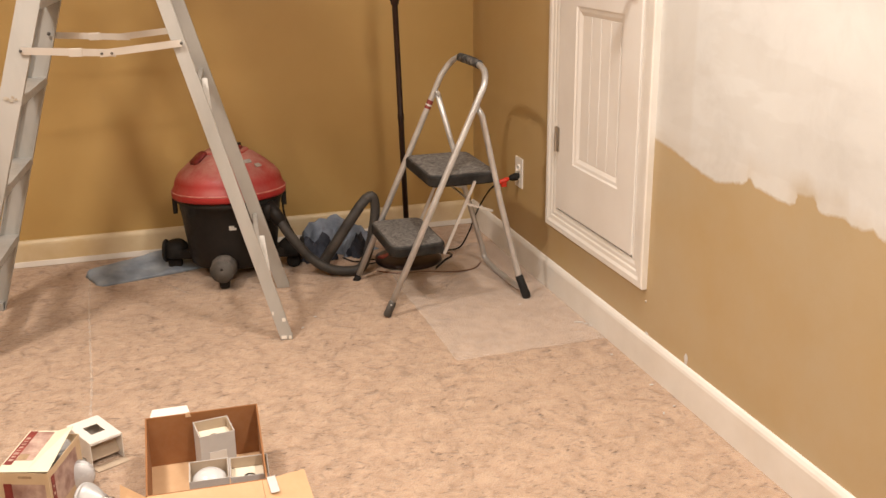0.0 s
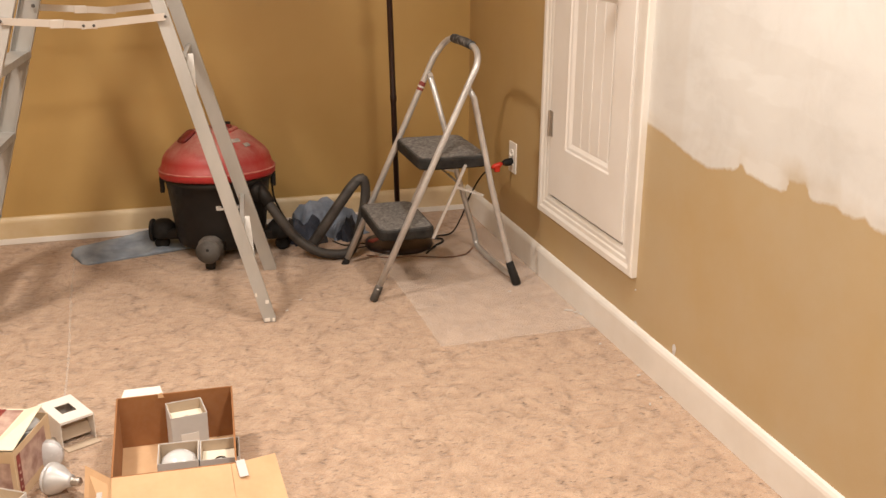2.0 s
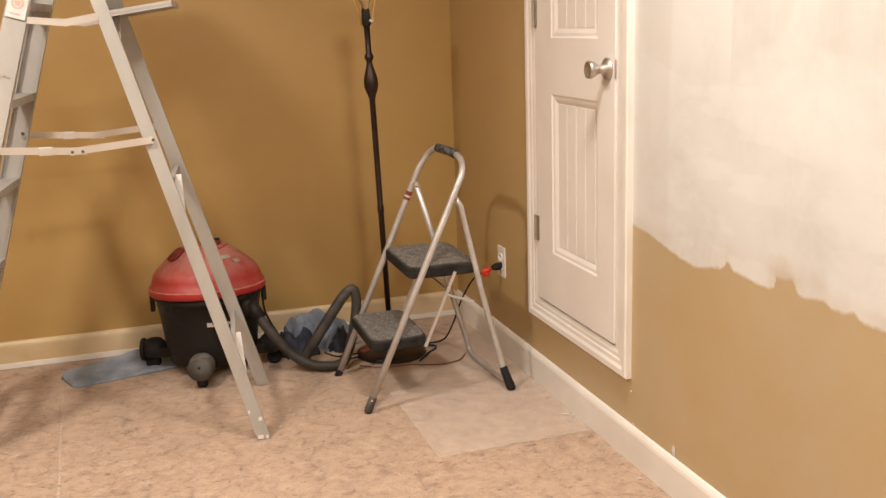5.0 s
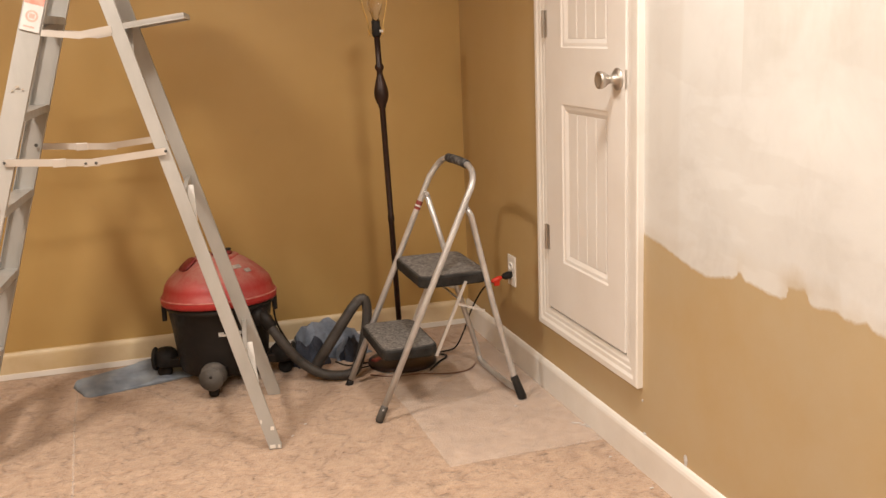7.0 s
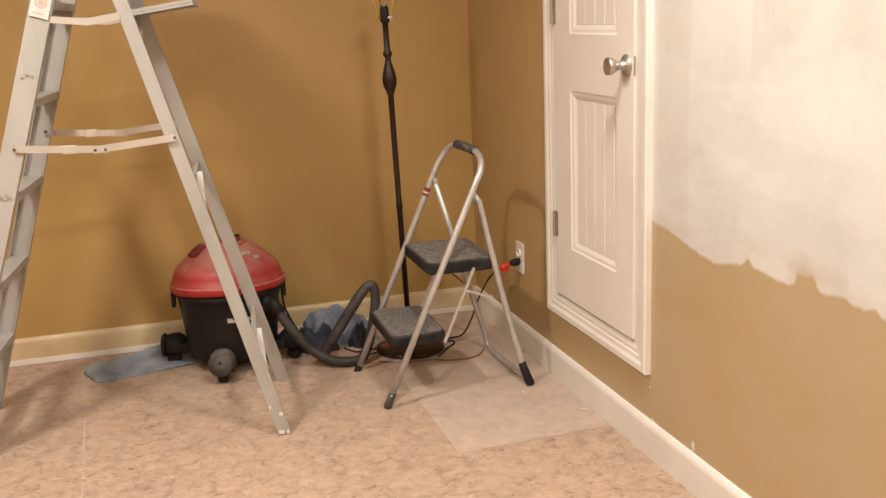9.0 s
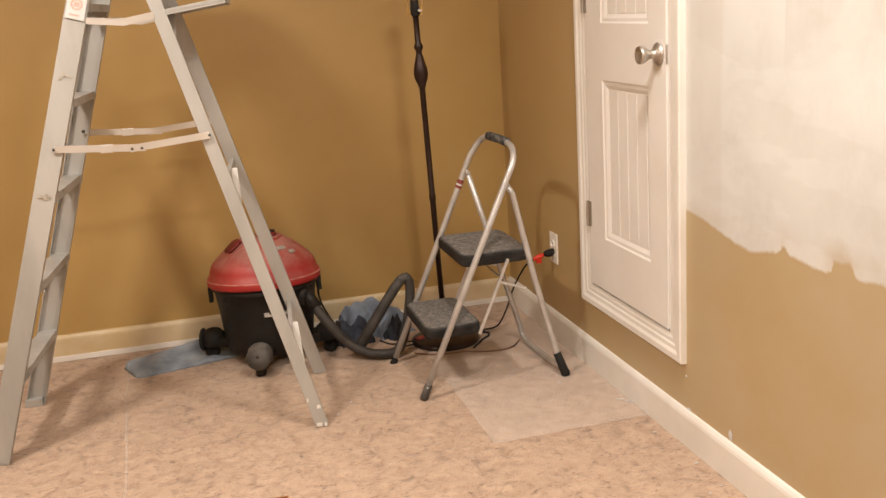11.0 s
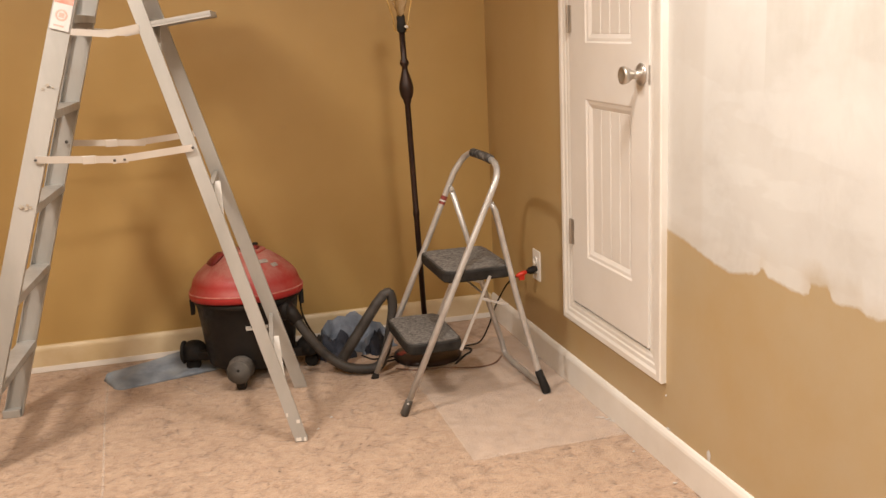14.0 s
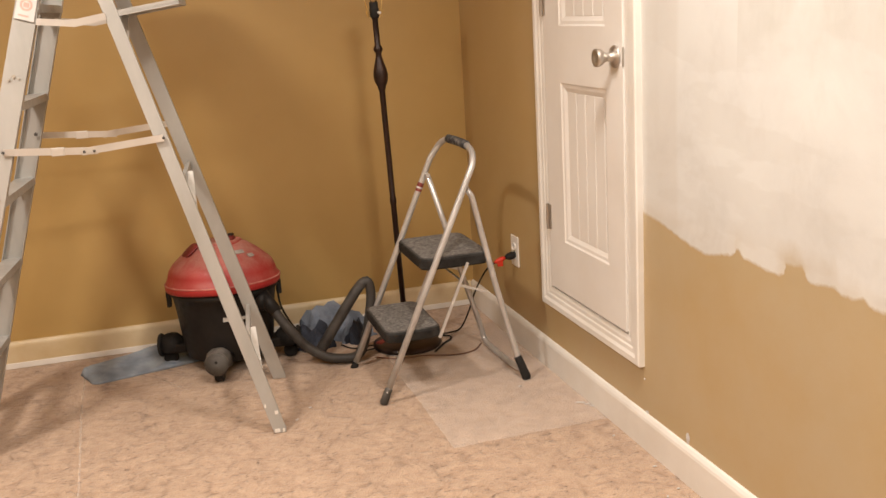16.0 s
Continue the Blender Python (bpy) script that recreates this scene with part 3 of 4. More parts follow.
    part("sticker_head", box(-0.027, 0.027, -0.002, -0.0012, 0.020, 0.112, m=lean), REDP_LIGHT, st, "faded red warning band")
    bm = bmesh.new()
    bmesh.ops.create_circle(bm, segments=24, radius=0.018)
    bmesh.ops.create_circle(bm, segments=24, radius=0.012)
    bmesh.ops.bridge_loops(bm, edges=bm.edges[:])
    bmesh.ops.transform(bm, matrix=lean @ pose(0, -0.0022, -0.015, 90, 0, 0), verts=bm.verts)
    part("sticker_ring", bm, PINKRED, st)
    part("sticker_mark", box(-0.008, 0.008, -0.002, -0.0012, -0.022, -0.008, m=lean), PINKRED, st)
    part("sticker_lines", box(-0.018, 0.012, -0.002, -0.0012, -0.050, -0.045, m=lean), PINKRED, st)
    # dried paint and filler smears
    rnd = random.Random(4)
    for z, n in ((1.225, 3), (0.862, 6)):
        for k in range(n):
            x, dz = -0.020 + 0.040 * (k + 0.5) / n + rnd.uniform(-0.004, 0.004), rnd.uniform(-0.006, 0.006)
            r, t = rnd.uniform(0.003, 0.006), rnd.uniform(0.002, 0.005)
            part("smear", box(-r, r, -0.0008, 0, -t, t, bevel=0.0006, m=Matrix.Translation((sx(z) + x, wy(z, -1) - 0.0035, z + dz)) @ pose(0, 0, 0, -2.6, rnd.uniform(-30, 30), 0)), SMEAR, L, "dried brown smear")


PINKRED = worn("faded_red_print", (0.66, 0.30, 0.25), (0.72, 0.40, 0.34), 40.0, 0.6)
REDP_LIGHT = worn("faded_red_band", (0.66, 0.22, 0.17), (0.72, 0.34, 0.28), 40.0, 0.6)
SMEAR = worn("brown_smear", (0.34, 0.28, 0.21), (0.46, 0.42, 0.36), 90.0, 0.8)
step_ladder()


# ---- folding step stool ----
def rounded_slab(x0, x1, y0, y1, z0, z1, r, seg=5):
    bm = bmesh.new()
    rows = []
    for z, ins in ((z0, 0.006), (z0 + 0.006, 0.0), (z1 - 0.010, 0.0), (z1 - 0.003, 0.004), (z1, 0.010)):
        ring = []
        for cx, cy, a0 in ((x1 - r, y1 - r, 0), (x0 + r, y1 - r, 90), (x0 + r, y0 + r, 180), (x1 - r, y0 + r, 270)):
            for k in range(seg + 1):
                a = math.radians(a0 + 90 * k / seg)
                ring.append(bm.verts.new((cx + (r - ins) * math.cos(a), cy + (r - ins) * math.sin(a), z)))
        rows.append(ring)
    n = len(rows[0])
    for a, b in zip(rows, rows[1:]):
        for k in range(n):
            bm.faces.new((a[k], a[(k + 1) % n], b[(k + 1) % n], b[k]))
    bm.faces.new(rows[0])
    bm.faces.new(rows[-1])
    return bm


def step_stool():
    S = thing("step_stool", "folding two-step stool of grey steel tube with dusty black steps", "step stool")
    r = 0.0115
    n0, f0 = Vector((-0.668, -1.036, 0.035)), Vector((-0.692, -0.612, 0.02))
    n1, f1 = Vector((-0.318, -1.015, 0.78)), Vector((-0.350, -0.645, 0.80))
    loop = [n0, n1, (-0.298, -1.005, 0.818), (-0.285, -0.975, 0.852), (-0.282, -0.925, 0.871), (-0.286, -0.83, 0.879), (-0.294, -0.735, 0.880), (-0.304, -0.685, 0.869), (-0.320, -0.655, 0.845), f1, f0]
    path = [n0, n0.lerp(n1, 0.5), *smooth_path(loop[1:-1], 5), f1.lerp(f0, 0.5), f0]
    part("front_frame", tube(path, r), STEEL, S, "", True)
    part("grip", tube(smooth_path([(-0.2835, -0.905, 0.875), (-0.287, -0.83, 0.879), (-0.2945, -0.725, 0.880)], 6), 0.0165), GRIP, S, "worn dark foam grip", True)
    # rear frame: down, along the floor and up again
    a, b = Vector((-0.318, -0.985, 0.735)), Vector((-0.365, -0.655, 0.735))
    c, d = Vector((-0.142, -1.000, 0.030)), Vector((-0.150, -0.590, 0.030))
    rear = [a, a + Vector((0.018, -0.003, -0.030)), a.lerp(c, 0.5), c + Vector((-0.012, 0.004, 0.055)), c + Vector((0.0, 0.02, 0.002)), c.lerp(d, 0.5) + Vector((0, 0, -0.010)), d + Vector((0, -0.02, -0.006)), d + Vector((-0.012, 0.0, 0.05)), d.lerp(b, 0.5), b]
    part("rear_frame", tube([rear[0], rear[1], rear[2], *smooth_path(rear[3:8], 5), rear[8], rear[9]], r * 0.95), STEEL, S, "", True)
    for p in (a, b):
        part("pivot", lathe([(0, -0.018), (0.009, -0.018), (0.009, 0.018), (0, 0.018)], 10, Matrix.Translation(p + Vector((-0.004, 0, 0.006))) @ pose(0, 0, 0, 90, 0, 0)), STEEL, S)
    # rubber feet
    for p, q in ((n0, n1), (f0, f1)):
        dr = (q - p).normalized()
        e = 0.026 if p is n0 else -0.004
        part("rubber_foot", tube([p - dr * 0.036, p - dr * 0.030, p + dr * (e - 0.004), p + dr * e], [0.011, 0.0150, 0.0135, 0.012]), CASTER if p is n0 else RUBBER, S, "", True)
    q = n0 + (n1 - n0).normalized() * 0.016
    part("rivet", lathe([(0, 0), (0.0035, 0), (0.003, 0.0015), (0, 0.002)], 10, pose(q.x - 0.006, q.y - 0.0135, q.z, 90, 0, -15)), WHITECARD, S, "pale rivet in the rubber foot")
    part("rubber_foot", tube([c + Vector((0.012, -0.02, -0.028)), c + Vector((0.010, -0.018, -0.02)), c + Vector((-0.012, 0.004, 0.054)), c + Vector((-0.014, 0.005, 0.058))], [0.014, 0.0170, 0.0145, 0.012]), RUBBER, S, "", True)
    # steps
    u = part("upper_step", rounded_slab(-0.500, -0.240, -0.998, -0.632, 0.456, 0.500, 0.040), STEPTOP, S, "dusty black ribbed top step")
    l = part("lower_step", rounded_slab(-0.648, -0.440, -1.005, -0.640, 0.208, 0.250, 0.040), STEPTOP, S, "dusty black ribbed lower step")
    # flat links between the steps, and the stay across the rear frame
    for y in (-0.998, -0.640):
        part("link", bar((-0.330, y, 0.470), (-0.450, y, 0.205), 0.011, 0.005, wide=(1, 0, 0)), STEEL, S)
        part("stay", bar((-0.262, y, 0.352), (-0.372, y, 0.392), 0.009, 0.003), STEEL, S)
    part("cross_rod", tube([(-0.352, -0.99, 0.400), (-0.352, -0.65, 0.400)], 0.004, 8), STEEL, S)
    # printed band on the far tube
    p, q = f0.lerp(f1, 0.845), f0.lerp(f1, 0.885)
    part("label_band", tube([p, q], r + 0.0008), REDPRINT, S, "red and white printed band")
    for t in (0.858,):
        part("label_stripe", tube([f0.lerp(f1, t), f0.lerp(f1, t + 0.008)], r + 0.0014), WHITECARD, S)


step_stool()


# ---- shop vacuum ----
def shop_vacuum():
    V = thing("shop_vacuum", "dusty shop vacuum with a charcoal drum and red lid", "vacuum", pose(-1.150, -0.300, 0, 0, 0, -20))
    part("drum", lathe([(0.0, 0.045), (0.160, 0.045), (0.172, 0.052), (0.180, 0.10), (0.196, 0.24), (0.205, 0.304), (0.214, 0.310), (0.214, 0.330), (0.0, 0.330)], 48), VACBODY, V, "charcoal plastic drum", True)
    lid = part("lid", lathe([(0.0, 0.320), (0.222, 0.320), (0.228, 0.326), (0.229, 0.342), (0.225, 0.354), (0.217, 0.366), (0.212, 0.385), (0.206, 0.402), (0.193, 0.420), (0.152, 0.457), (0.112, 0.486), (0.096, 0.493), (0.0, 0.497)], 48), VACLID, V, "dusty red plastic lid", True)
    lid.matrix_basis = pose(0, 0, 0.315, -4, 0, 20) @ pose(0, 0, 0, 0, 0, -20) @ Matrix.Translation((0, 0, -0.315))
    part("rim_bead", lathe([(0.2275, 0.345), (0.2305, 0.348), (0.2275, 0.352), (0.2245, 0.348)], 48), BEAD, lid, "", True)
    # motor cover with a carrying handle and raised shoulders
    part("motor_cover", rounded_slab(-0.088, 0.084, -0.085, 0.085, 0.472, 0.503, 0.05, 8), VACLID, lid, "", True)
    # hand grip across the top, with the hollow under it on the near side
    part("handle", rounded_slab(-0.012, 0.066, -0.024, 0.030, 0.500, 0.518, 0.018, 6), MAROON, lid, "dark red hand grip", True)
    # no recess is cut: a dark red slab carries the hollow's shade
    hollow = rounded_slab(-0.036, 0.036, -0.034, 0.034, -0.006, 0.004, 0.022, 6)
    bmesh.ops.transform(hollow, matrix=pose(0, 0, 0, 0, 0, 222) @ Matrix.Translation((0.124, 0, 0.484)) @ pose(0, 0, 0, 0, 37, 0), verts=hollow.verts)
    part("grip_hollow_shade", hollow, MAROON, lid, "dark red slab for the shade in the hand hollow", True)
    part("switch", box(0.036, 0.058, 0.00, 0.028, 0.512, 0.526, bevel=0.004), RUBBER, lid, "black switch")
    for a, w in ((-42, 0.020), (-28, 0.014)):
        r, z = (0.142, 0.466) if a == -42 else (0.164, 0.448)
        on = pose(0, 0, 0, 0, 0, a) @ Matrix.Translation((r, 0, z)) @ pose(0, 0, 0, 0, 38, 0)
        part("lid_label", box(-0.009, 0.009, -w, w, -0.002, 0.0022, bevel=0.0006, m=on), LABELGREY, lid, "worn grey printed label")
    for a in (22, 196):
        m = pose(0, 0, 0, 0, 0, a)
        part("latch", box(0.210, 0.228, -0.020, 0.020, 0.255, 0.322, bevel=0.005, m=m), RUBBER, V, "black lid latch")
    # casters in round dust covers
    for a in (-85, 5, 95, 185):
        m = pose(0, 0, 0, 0, 0, a) @ Matrix.Translation((0.235, 0, 0))
        bm = lathe([(0.0, 0.060), (0.046, 0.058), (0.051, 0.066), (0.051, 0.088), (0.044, 0.110), (0.028, 0.125), (0.0, 0.130)], 24)
        bmesh.ops.transform(bm, matrix=m, verts=bm.verts)
        cm = CASTER if a == -85 else RUBBER
        k = part("caster_cover", bm, cm, V, "", True)
        part("cover_face", lathe([(0, 0), (0.047, 0), (0.048, 0.006), (0.043, 0.012), (0, 0.014)], 24, m @ pose(0.040, 0, 0.082, 0, 90, 0)), cm, k, "", True)
        part("caster_screw", lathe([(0, 0), (0.006, 0), (0.006, 0.003), (0, 0.003)], 8, m @ pose(0.053, 0, 0.092, 0, 90, 0)), DARK, k)
        part("caster_wheel", lathe([(0, -0.016), (0.026, -0.016), (0.029, -0.010), (0.029, 0.010), (0.026, 0.016), (0, 0.016)], 20, m @ pose(0.010, 0, 0.029, 90, 0, 0)), RUBBER, k, "", True)
        bm = box(-0.075, 0.0, -0.045, 0.045, 0.055, 0.095, bevel=0.008, m=m)
        part("caster_arm", bm, VACBODY, V)
    part("inlet", lathe([(0, 0), (0.040, 0), (0.040, 0.03), (0.034, 0.05), (0, 0.05)], 24, pose(0.155, -0.085, 0.275, 0, 90, -25)), VACBODY, V, "", True)
    # worn label wrapped round the drum
    for a, w, h in ((-75.0, 0.010, 0.017), (-71.5, 0.006, 0.008), (-62.0, 0.012, 0.014), (-55.0, 0.010, 0.012), (-48.0, 0.012, 0.016), (-41.0, 0.009, 0.013), (-36.5, 0.006, 0.018)):
        part("drum_label", box(0.1935, 0.1985, -w, w, 0.222, 0.222 + h, bevel=0.001, m=pose(0, 0, 0, 0, 0, a)), TORN, V, "torn pale label scrap")


shop_vacuum()


def ribbed(pts, r, sides=14, step=0.0075):
    """A corrugated hose along a smooth path."""
    p = smooth_path(pts, 40)
    out, rs, run, last = [p[0]], [r], 0.0, p[0]
    for q in p[1:]:
        if (q - last).length >= step / 2:
            out.append(q)
            rs.append(r * (1.0 if len(out) % 2 else 0.90))
            last = q
    return tube(out, rs, sides)


def vacuum_hose():
    pts = [(-1.010, -0.455, 0.295), (-0.975, -0.490, 0.235), (-0.935, -0.505, 0.170), (-0.870, -0.515, 0.085), (-0.800, -0.535, 0.036), (-0.730, -0.560, 0.0245), (-0.672, -0.550, 0.026), (-0.640, -0.520, 0.055), (-0.615, -0.500, 0.115), (-0.592, -0.490, 0.215), (-0.588, -0.487, 0.275), (-0.600, -0.486, 0.308), (-0.628, -0.486, 0.298)]
    h = thing("vacuum_hose", "dusty dark grey corrugated vacuum hose looped on the carpet", "hose")
    part("hose", ribbed(pts, 0.0205), HOSE, h, "", True)
    part("wand", tube([(-0.620, -0.486, 0.303), (-0.650, -0.486, 0.270), (-0.705, -0.487, 0.195), (-0.815, -0.490, 0.042), (-0.822, -0.490, 0.034)], [0.0205, 0.021, 0.0215, 0.0225, 0.017]), HOSE, h, "straight hose end", True)
    part("cuff", tube([(-1.015, -0.445, 0.300), (-0.972, -0.492, 0.232)], [0.029, 0.026]), VACBODY, h, "", True)


vacuum_hose()


# ---- floor lamp without its shade ----
def floor_lamp():
    F = thing("floor_lamp", "dark bronze floor lamp leaning slightly, without a shade", "floor lamp", pose(-0.440, -0.440, 0))
    part("base", lathe([(0, 0), (0.138, 0), (0.142, 0.006), (0.140, 0.016), (0.120, 0.024), (0.085, 0.030), (0.050, 0.036), (0.030, 0.050), (0.018, 0.060), (0, 0.060)], 40), BRONZE, F, "", True)
    lean = pose(0, 0, 0, 0, -1.65, 0)
    prof = [(0, 0.04), (0.011, 0.04), (0.0115, 0.60), (0.0135, 0.605), (0.0135, 0.625), (0.0115, 0.63), (0.0115, 1.055), (0.016, 1.062), (0.016, 1.070), (0.022, 1.080), (0.0275, 1.100), (0.0285, 1.115), (0.026, 1.135), (0.019, 1.160), (0.0125, 1.185), (0.011, 1.198), (0.016, 1.206), (0.0185, 1.214), (0.016, 1.222), (0.0115, 1.230), (0.0115, 1.335), (0, 1.335)]
    part("pole", lathe(prof, 20, lean), BRONZE, F, "dark bronze pole with a turned bulb", True)
    s = part("socket", lathe([(0, 1.330), (0.013, 1.330), (0.018, 1.338), (0.018, 1.365), (0.0165, 1.372), (0.0165, 1.392), (0, 1.392)], 20, lean), RUBBER, F, "black bulb socket", True)
    part("switch_key", tube([lean @ Vector((0.012, -0.014, 1.352)), lean @ Vector((0.018, -0.026, 1.350))], 0.005, 8), PLASTICW, s)
    part("bulb", lathe([(0, 1.392), (0.013, 1.392), (0.014, 1.405), (0.021, 1.425), (0.029, 1.450), (0.0295, 1.470), (0.022, 1.492), (0.008, 1.502), (0, 1.503)], 20, lean), GLASS, F, "clear glass light bulb", True)
    harp = [(-0.010, 0, 1.332), (-0.022, 0, 1.338), (-0.026, 0, 1.36), (-0.034, 0, 1.40), (-0.047, 0, 1.45), (-0.049, 0, 1.49), (-0.038, 0, 1.54), (0, 0, 1.575), (0.038, 0, 1.54), (0.049, 0, 1.49), (0.047, 0, 1.45), (0.034, 0, 1.40), (0.026, 0, 1.36), (0.022, 0, 1.338), (0.010, 0, 1.332)]
    part("harp", tube([lean @ q for q in smooth_path(harp, 5)], 0.0026, 8), BRASS, F, "brass wire shade harp", True)
    for x in (-0.026, 0.026):
        part("harp_sleeve", tube([lean @ Vector((x, 0, 1.338)), lean @ Vector((x * 1.12, 0, 1.362))], 0.0042, 8), BRASS, F)


floor_lamp()


# ---- outlets ----
def outlet(m, label):
    """A duplex receptacle under a cover plate, facing local -y."""
    o = thing("outlet", label, "outlet", m)
    part("plate", box(-0.0395, 0.0395, -0.006, 0, -0.062, 0.062, bevel=0.0022), PLASTICW, o)
    for z in (-0.0195, 0.0195):
        f = part("receptacle", rounded_slab(-0.0165, 0.0165, -0.014, 0.014, 0, 0.003, 0.011), PLASTICW, o)
        f.matrix_basis = pose(0, -0.0055, z, 90, 0, 0)
        for x in (-0.006, 0.006):
            part("slot", box(x - 0.001, x + 0.001, -0.009, -0.0082, z - 0.001, z + 0.007), DARK, o)
    part("screw", lathe([(0, 0), (0.003, 0), (0.0028, 0.001), (0, 0.0012)], 8, pose(0, -0.006, 0, 90, 0, 0)), NICKEL, o)


outlet(pose(0, -0.596, 0.383, 0, 0, -90), "white duplex outlet on the tan wall with a plug in it")
outlet(pose(-2.335, 0, 0.377), "white duplex outlet on the tan wall")


# ---- cords and plugs ----
def power_cord():
    c = thing("extension_lead", "black extension lead with red collar, plugged into the outlet", "extension lead")
    part("plug", tube([(-0.006, -0.598, 0.366), (-0.020, -0.600, 0.366), (-0.038, -0.602, 0.364), (-0.052, -0.603, 0.362)], [0.015, 0.016, 0.014, 0.006]), RUBBER, c, "black plug", True)
    part("red_collar", tube([(-0.050, -0.603, 0.362), (-0.062, -0.604, 0.358), (-0.086, -0.603, 0.350), (-0.094, -0.600, 0.345)], [0.006, 0.011, 0.010, 0.005]), REDP, c, "bright red collar", True)
    part("tag", box(-0.084, -0.062, -0.612, -0.596, 0.330, 0.352, bevel=0.002), REDP, c, "red tag")
    part("lead", tube(smooth_path([(-0.092, -0.600, 0.346), (-0.122, -0.565, 0.308), (-0.150, -0.500, 0.210), (-0.168, -0.440, 0.100), (-0.195, -0.395, 0.020), (-0.250, -0.385, 0.006), (-0.305, -0.395, 0.006), (-0.340, -0.420, 0.028)], 8), 0.0035, 8), RUBBER, c, "", True)


power_cord()


def thin_cord(label, pts, material, r=0.003):
    tagged(new("cord", mesh("cord", tube(smooth_path(pts, 8), r, 8), material, True)), label, "cord")


thin_cord("black lamp cord curled on the carpet", [(-0.315, -0.390, 0.005), (-0.252, -0.425, 0.005), (-0.262, -0.470, 0.006), (-0.295, -0.500, 0.005), (-0.36, -0.585, 0.004)], RUBBER, 0.0045)
thin_cord("thin brown cord lying along the carpet", [(-0.160, -0.570, 0.004), (-0.215, -0.640, 0.004), (-0.30, -0.655, 0.004), (-0.409, -0.612, 0.004), (-0.52, -0.600, 0.004), (-0.60, -0.545, 0.004)], BROWNCORD, 0.0028)
thin_cord("black vacuum cord hanging from the lid to the carpet", [(-0.925, -0.250, 0.330), (-0.935, -0.285, 0.270), (-0.930, -0.295, 0.200), (-0.890, -0.255, 0.105), (-0.845, -0.205, 0.035), (-0.815, -0.190, 0.012)], RUBBER, 0.0042)
thin_cord("loose dark cord beside the crumpled cloth", [(-0.70, -0.330, 0.004), (-0.66, -0.40, 0.005), (-0.58, -0.395, 0.004), (-0.56, -0.43, 0.005), (-0.66, -0.46, 0.004)], RUBBER, 0.003)


def cord_end():
    ob = solid("cord_connector", lathe([(0, 0), (0.013, 0), (0.017, 0.006), (0.017, 0.03), (0.012, 0.045), (0, 0.045)], 14, pose(-0.850, -0.215, 0.018, 0, 90, 30)), RUBBER, "black rubber cord connector on the carpet", "plug", "", True)
    return ob


cord_end()


def red_strip():
    b = thing("power_tap", "small red plastic power tap under the stool", "power tap", pose(-0.535, -0.430, 0.0, 0, 0, 25))
    part("body", box(-0.032, 0.032, -0.018, 0.018, 0.0, 0.030, bevel=0.006), REDPRINT, b)
    for x in (-0.014, 0.012):
        part("socket", box(x - 0.006, x + 0.006, -0.020, -0.017, 0.010, 0.024, bevel=0.001), DARK, b)


red_strip()


# ---- cloths ----
def cloth(name, label, m, length, width, height, crumple, material, seed, lift=0.0, nx=60, ny=34):
    """A folded or crumpled cloth lying on the floor: a wrinkled skin that closes down to the ground."""
    bm = bmesh.new()
    rnd = random.Random(seed)
    off = Vector((rnd.uniform(-9, 9), rnd.uniform(-9, 9), rnd.uniform(-9, 9)))
    grid = []
    for i in range(nx + 1):
        row = []
        for j in range(ny + 1):
            u, w = i / nx * 2 - 1, j / ny * 2 - 1
            edge = (1 - abs(u) ** 14) * (1 - abs(w) ** 12)
            p = Vector((u * length * 6.5, w * width * 6.5, 0)) + off
            fold = noise.noise(p * 0.9) * 0.7 + abs(noise.noise(p * 1.5 + Vector((0, 0, 3)))) * 0.9 + abs(noise.noise(p * 4.0)) * 0.10
            z = height * min(1, edge * 1.6) * (0.45 + crumple * fold)
            z += lift * edge * (0.5 + 0.5 * w) ** 1.5 * (0.3 + 0.35 * (u + 1))
            x = u * length / 2 * (1 + 0.08 * noise.noise(Vector((w * 1.5, 3, 1)) + off))
            y = w * width / 2 * (max(0.3, (1 - abs(u) ** 26)) ** 0.4 + 0.10 * noise.noise(Vector((u * 1.6, 7, 2)) + off)) + 0.012 * u * w
            if i in (0, nx) or j in (0, ny):
                z = 0.0005
            row.append(bm.verts.new((x, y, max(z, 0.0005))))
        grid.append(row)
    for i in range(nx):
        for j in range(ny):
            bm.faces.new((grid[i][j], grid[i + 1][j], grid[i + 1][j + 1], grid[i][j + 1]))
    bm.faces.new([grid[i][0] for i in range(nx + 1)] + [grid[nx][j] for j in range(1, ny + 1)] + [grid[i][ny] for i in range(nx - 1, -1, -1)] + [grid[0][j] for j in range(ny - 1, 0, -1)])
    ob = solid(name, bm, material, label, "cloth", "", True)
    ob.matrix_world = m
    return ob


cloth("folded_cloth", "faded blue folded cloth lying flat on the carpet", pose(-1.500, -0.208, 0, 0, 0, 18), 0.48, 0.225, 0.020, 0.45, DENIM, 3, 0.05)


